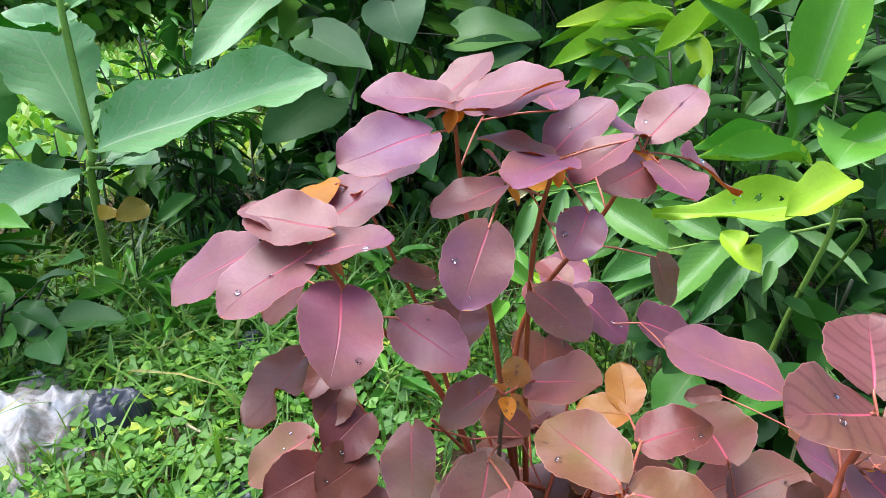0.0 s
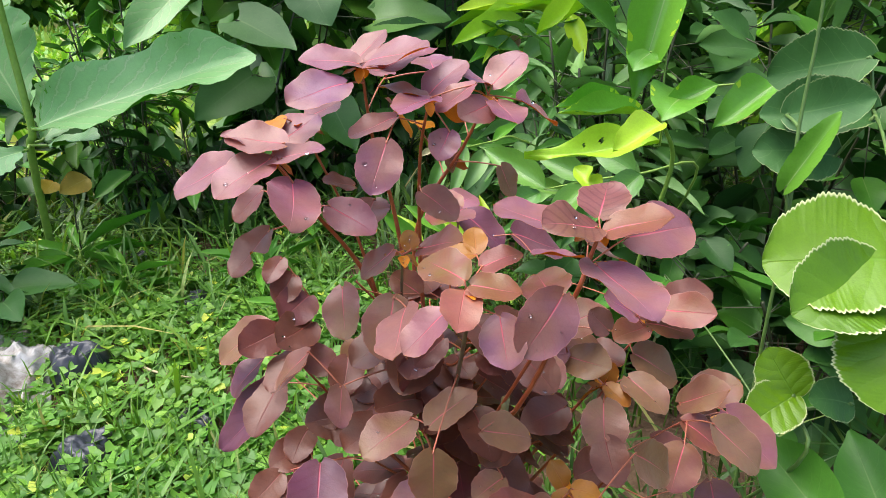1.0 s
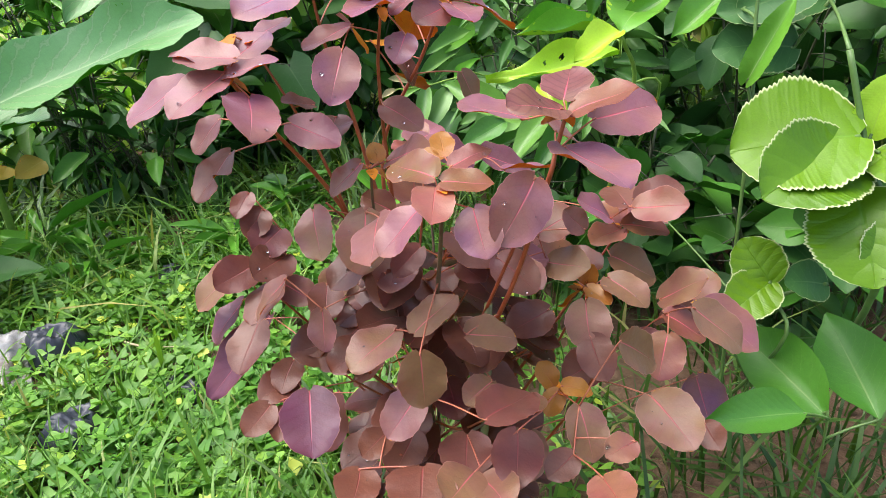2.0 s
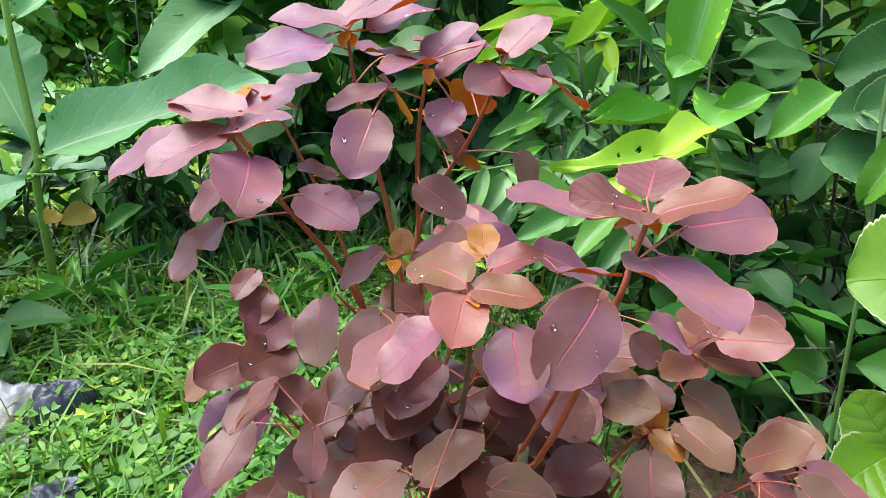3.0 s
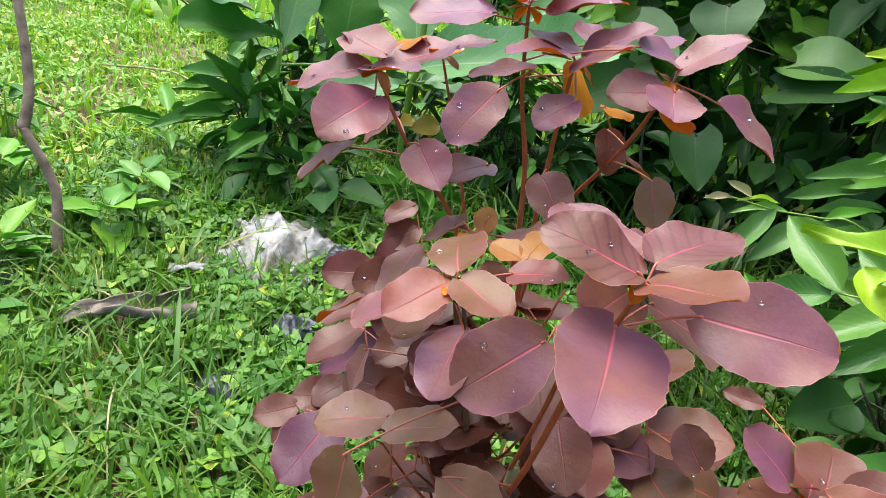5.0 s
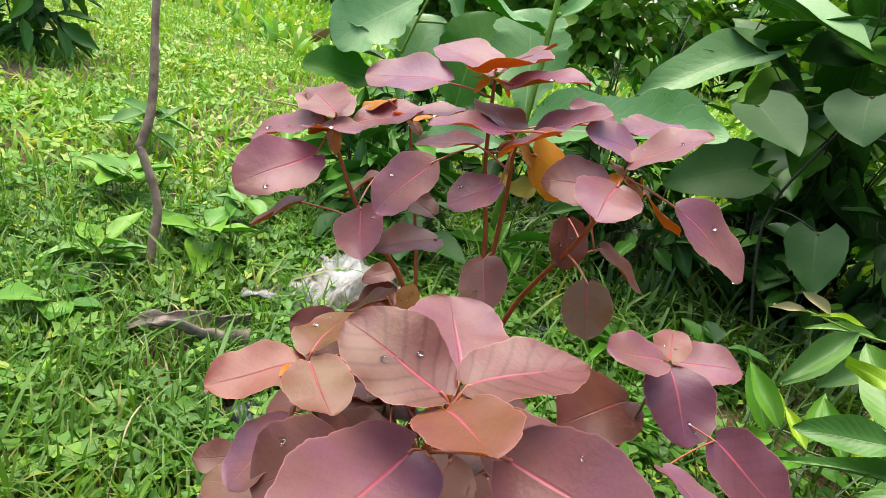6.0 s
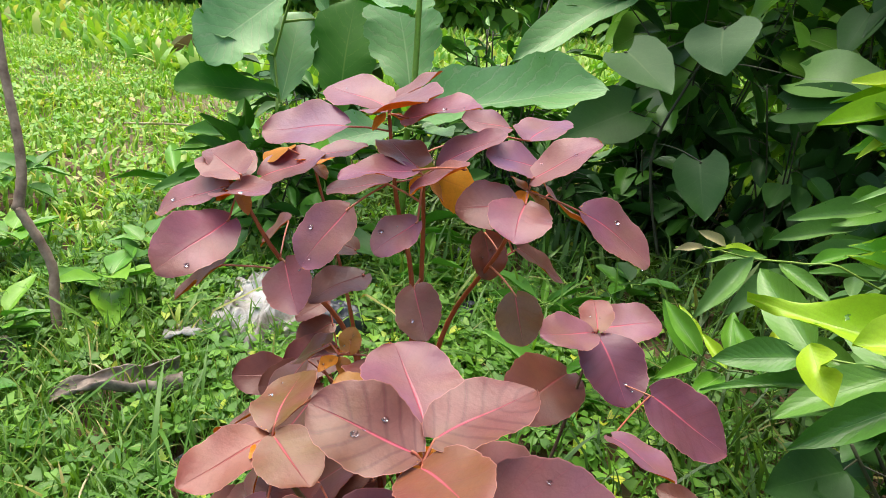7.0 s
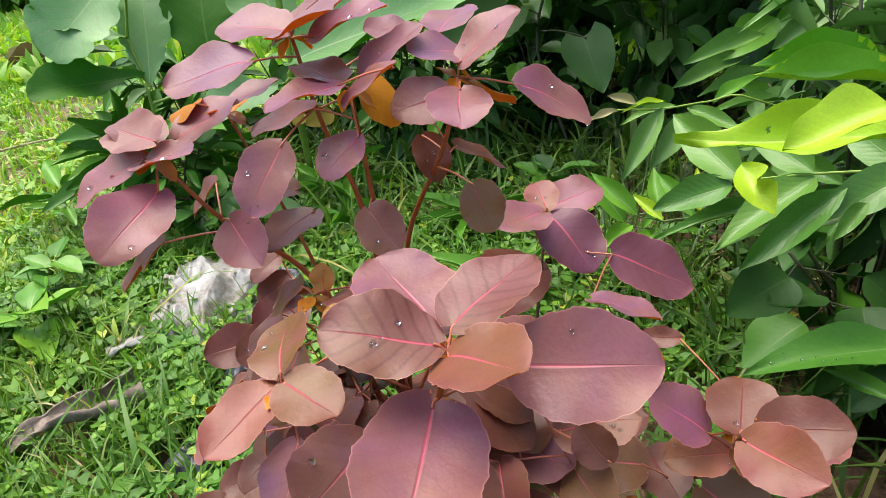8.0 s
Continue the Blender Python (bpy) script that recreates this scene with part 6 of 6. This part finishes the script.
def grow_bag(x, y, r, tall, turn, seed):
    """A collapsed black nursery bag: a heap of creased film with a torn open side."""
    ob = empty("grow_bag", (x, y, height(x, y)), "crumpled black plastic nursery bag half sunk in weeds", "plant bag", "grow bags")
    v, f, n = [], [], 30
    for j in range(n + 1):
        for i in range(n + 1):
            s, t = 2 * i / n - 1, 2 * j / n - 1
            k = math.sqrt(max(0.0001, max(s * s, t * t) / (s * s + t * t + 1e-9)))
            px, py = s * k, t * k
            q = px * px + py * py
            w = 1 + 0.2 * math.sin(3 * math.atan2(py, px) + seed)
            crease = abs(noise.noise((px * 2.2 + seed, py * 2.2, 1.0))) * 0.30 + (1 - abs(noise.noise((px * 4 + seed, py * 4, 4.0)))) ** 5 * -0.08
            dent = 0.35 * math.exp(-((px - 0.15) ** 2 + (py + 0.1) ** 2) / 0.1)
            z = tall * ((1 - q) ** 0.45 if q < 1 else 0.0) * (1.15 - crease - dent)
            v.append((px * r * w, py * r * w * 0.85, z - 0.012))
    for j in range(n):
        for i in range(n):
            a = j * (n + 1) + i
            f.append((a, a + 1, a + n + 2, a + n + 1))
    bag = mesh_object("bag", v, f, [BLACK_BAG], ob)
    so = bag.modifiers.new("thick", "SOLIDIFY")
    so.thickness = 0.0015
    ob.matrix_basis = pose(x, y, height(x, y) + 0.004, 0, 0, turn)
    return ob


grow_bag(-0.74, 1.24, 0.08, 0.095, 20, 1)
grow_bag(-0.57, 0.90, 0.075, 0.08, 70, 2)
grow_bag(-0.52, 0.67, 0.07, 0.055, 130, 3)
grow_bag(-0.83, 1.95, 0.06, 0.06, 200, 4)
grow_bag(-0.55, 1.58, 0.065, 0.06, 250, 5)
grow_bag(-0.38, 1.01, 0.06, 0.055, 300, 6)
grow_bag(-0.36, 1.88, 0.065, 0.065, 30, 7)


def dry_sheath():
    ob = empty("dry_leaf_sheath", (-0.83, 0.65, height(-0.83, 0.65)), "curled dead brown leaf sheath lying in the grass", "dead leaf")
    v, f, n, m = [], [], 30, 12
    for j in range(n + 1):
        t = j / n
        for i in range(m + 1):
            a = (i / m - 0.5) * 4.6 * (0.7 + 0.3 * t)
            r = (0.02 + 0.035 * t ** 1.5) * (1 + 0.22 * noise.noise((t * 5, a * 1.2, 3)))
            x = (t - 0.5) * 0.27
            v.append((x, math.sin(a) * r, 0.045 + r * (1 - math.cos(a)) * 0.8 + 0.02 * math.sin(t * 5) + 0.010 * noise.noise((t * 9, a * 2.0, 8))))
    for j in range(n):
        for i in range(m):
            a = j * (m + 1) + i
            f.append((a, a + 1, a + m + 2, a + m + 1))
    me = mesh_object("sheath", v, f, [DRY_BARK], ob)
    so = me.modifiers.new("thick", "SOLIDIFY")
    so.thickness = 0.003
    ob.matrix_basis = pose(-0.83, 0.65, height(-0.83, 0.65), 0, 0, 63)


dry_sheath()


def twig(points, r, label):
    ob = empty("twig", points[0], label, "twig")
    stem(ob, points, r, r * 0.5, STRAW, "stick", 6)


twig([(-0.58, 1.20, 0.06), (-0.50, 1.16, 0.05), (-0.42, 1.15, 0.04)], 0.004, "thin pale dry twig lying over clover")
twig([(-0.62, 0.50, 0.05), (-0.50, 0.42, 0.09), (-0.40, 0.36, 0.03)], 0.0025, "thin pale dry twig lying over clover")
twig([(-1.05, 0.62, 0.03), (-0.92, 0.66, 0.05), (-0.80, 0.60, 0.03)], 0.003, "thin pale dry twig in the grass")
twig([(-3.2, 1.9, 0.05), (-2.9, 2.1, 0.08), (-2.7, 2.15, 0.05)], 0.008, "pale dry stick on the lawn")


def stone(x, y, s, seed):
    rng = random.Random(seed)
    bm = bmesh.new()
    bmesh.ops.create_icosphere(bm, subdivisions=3, radius=1)
    for q in bm.verts:
        q.co *= 1 + 0.25 * noise.noise(q.co * 1.6 + Vector((seed, 0, 0)))
        q.co = Vector((q.co.x * s, q.co.y * s * 0.7, q.co.z * s * 0.5))
    me = bpy.data.meshes.new("stone")
    bm.to_mesh(me)
    bm.free()
    me.materials.append(DRY_BARK)
    me.polygons.foreach_set("use_smooth", [True] * len(me.polygons))
    ob = tagged(new("stone", me), "pale brown stone among grass", "stone")
    ob.matrix_basis = pose(x, y, height(x, y) + s * 0.2, rng.uniform(-10, 10), 0, rng.uniform(0, 180))


stone(-1.22, 0.55, 0.07, 1)
stone(-1.20, 0.50, 0.03, 2)

dry = empty("dead_leaf", (-5.4, 3.8, 0.0), "large curled dead tan leaf lying on the lawn", "dead leaf")
lf(dry, (-5.62, 3.58, 0.05), (-5.20, 3.98, 0.06), (0.1, -0.2, 1), 0.08, STRAW_LEAF, shape="lance", cup=0.4, droop=0.05, wave=0.05, under=DRY)
lf(dry, (-5.60, 3.62, 0.03), (-5.85, 3.90, 0.06), (-0.1, -0.2, 1), 0.06, DRY, shape="lance", cup=0.4, droop=0.05, wave=0.05, under=DRY)

# ---- the thin bare sapling ----
pole = empty("bare_sapling", (-1.18, 0.675, 0.0), "thin crooked brown sapling trunk with a side fork", "sapling")
fork = [(-1.426, 0.721, 0.753), (-1.442, 0.704, 0.781), (-1.468, 0.677, 0.828), (-1.49, 0.655, 0.87)]
pole_low = [(-1.175, 0.672, -0.03), (-1.184, 0.676, 0.045), (-1.206, 0.687, 0.116), (-1.226, 0.700, 0.183), (-1.251, 0.692, 0.245), (-1.278, 0.675, 0.304), (-1.294, 0.665, 0.338)]
pole_high = [(-1.296, 0.664, 0.332), (-1.304, 0.681, 0.380), (-1.317, 0.694, 0.429), (-1.340, 0.704, 0.502), (-1.372, 0.710, 0.596), (-1.406, 0.718, 0.696), (-1.452, 0.739, 0.842), (-1.502, 0.771, 1.011)]
stem(pole, pole_low, 0.0125, 0.0115, TRUNK, "trunk", 9, 0.08)
stem(pole, pole_high, 0.0135, 0.0085, TRUNK, "trunk", 9, 0.06)
stem(pole, fork, 0.006, 0.004, TRUNK, "fork", 7)

# ---- weeds on the lawn ----
SOFT = dict(shape="ovate", cup=0.12, droop=0.16, wave=0.02, under=FRESH, pmat=GREEN_STEM, petiole=0.002, variants=4)


def rosette(x, y, count, length, ratio, kinds, seed, tall, label):
    rng = random.Random(seed)
    ob = empty("lawn_weed", (x, y, height(x, y)), label, "weed", "lawn weeds")
    top = Vector((x, y, height(x, y) + tall))
    stem(ob, [(x, y, -0.01), top], 0.003, 0.002, GREEN_STEM)
    for k in range(count):
        a = k * 2.4 + rng.uniform(-0.3, 0.3)
        d = Vector((math.cos(a), math.sin(a), rng.uniform(-0.1, 0.7))).normalized()
        ln = rng.uniform(*length)
        node = top - Vector((0, 0, tall * 0.6 * k / count))
        b = node + d * 0.03
        lf(ob, b, b + d * ln, (d.x * 0.2, d.y * 0.2, 1), ln * ratio, kinds[k % len(kinds)], node=node, **SOFT)


rosette(-1.28, 0.86, 10, (0.12, 0.19), 0.27, [YOUNG, FRESH, YOUNG], 1, 0.10, "broad-leaved fresh green weed beside the sapling")
rosette(-1.27, 0.58, 9, (0.09, 0.16), 0.22, [FRESH, YOUNG, FRESH], 2, 0.08, "broad-leaved fresh green weed beside the sapling")
rosette(-1.70, 0.77, 9, (0.10, 0.17), 0.30, [FRESH, YOUNG], 3, 0.12, "slim green weed beside the sapling")
rosette(-1.02, 0.42, 6, (0.07, 0.12), 0.36, [FRESH, MID], 4, 0.08, "broad-leaved fresh green weed in the grass")
rosette(-1.42, 1.05, 8, (0.08, 0.14), 0.30, [FRESH, MID], 7, 0.14, "broad-leaved fresh green weed in the grass")
rosette(-1.75, 1.35, 10, (0.10, 0.2), 0.15, [MID, FRESH], 5, 0.2, "green weed with pointed leaves")
rosette(-1.45, 1.75, 12, (0.12, 0.24), 0.12, [MID, MID, FRESH], 6, 0.24, "green weed with pointed leaves")
rosette(-1.25, 1.5, 11, (0.10, 0.2), 0.12, [MID, FRESH], 8, 0.16, "green weed with pointed leaves")
rosette(-2.2, 1.0, 9, (0.10, 0.2), 0.22, [MID, FRESH], 9, 0.2, "green weed with pointed leaves")
rosette(-2.7, 2.6, 10, (0.14, 0.26), 0.22, [MID, FRESH], 10, 0.3, "green weed with pointed leaves")
rosette(-0.75, 1.62, 12, (0.10, 0.2), 0.10, [FRESH, MID], 21, 0.10, "tuft of narrow fresh green leaves at the edge of shade")
rosette(-0.35, 1.70, 12, (0.10, 0.2), 0.10, [FRESH, MID], 22, 0.10, "tuft of narrow fresh green leaves at the edge of shade")
rosette(-0.95, 1.78, 12, (0.12, 0.24), 0.09, [MID, FRESH], 23, 0.12, "tuft of narrow fresh green leaves at the edge of shade")
rosette(-0.12, 1.35, 12, (0.08, 0.18), 0.10, [FRESH, MID], 24, 0.10, "tuft of narrow fresh green leaves at the edge of shade")
rosette(-0.2, 2.0, 8, (0.07, 0.14), 0.3, [MID, DARK], 11, 0.12, "dark green weed in shade")
rosette(0.3, 1.7, 8, (0.07, 0.14), 0.3, [MID, DARK], 12, 0.14, "dark green weed in shade")
fallen = empty("fallen_leaves", (-1.0, 1.9, 0.0), "two yellowed leaves low on a shaded stalk", "leaf")
lf(fallen, (-0.960, 1.752, 0.372), (-0.959, 1.688, 0.360), (0.51, -0.15, 0.85), 0.029, YELLOW, shape="ovate")
lf(fallen, (-0.878, 1.797, 0.366), (-0.924, 1.707, 0.354), (0.61, -0.40, 0.68), 0.039, YELLOW, shape="ovate")
stem(fallen, [(-1.0, 1.9, -0.01), (-0.98, 1.85, 0.15), (-0.95, 1.82, 0.3)], 0.003, 0.002, DARK_STEM)

# ---- distance ----
for k in range(26):
    a = radians(-62 + k * 7.4)
    r = 13.5 + 1.2 * math.sin(k * 2.3)
    bush("garden_bush", (-1.0 + r * math.sin(-a), 1.0 + r * math.cos(a), 0.0), (2.3, 1.9, 3.4), 820, [FOLIAGE], (0.22, 0.5), "leafy green garden bush", "ovate", 0.34, 100 + k, floor=0.1, low=0.05, far=True, outward=1.0, limbs=10)
for k in range(1, 6):
    bush("garden_bush", (-2.4 + k * 1.15, 4.4 + 0.5 * math.sin(k * 2.0), 0.0), (1.0, 0.8, 2.3), 700, [FOLIAGE], (0.12, 0.26), "leafy green garden bush", "ovate", 0.28, 130 + k, floor=0.1, low=0.05, far=True, outward=1.0, limbs=9)
for k, (x, y) in enumerate(((2.4, 3.4), (3.2, 2.2), (0.4, 5.8), (-1.2, 6.0), (1.9, 5.2), (3.4, 4.2))):
    bush("garden_bush", (x, y, 0.0), (1.0, 0.9, 3.0), 560, [FOLIAGE], (0.12, 0.28), "leafy green garden bush", "ovate", 0.3, 150 + k, floor=0.1, low=0.05, far=True, outward=1.0, limbs=10)
bush("garden_bush", (-4.0, 0.90, 0.0), (0.62, 0.62, 1.5), 300, [MID, DARK, FRESH], (0.12, 0.24), "small dark tree with drooping pointed leaves", "lance", 0.19, 140, outward=1.0, limbs=8, low=0.10)
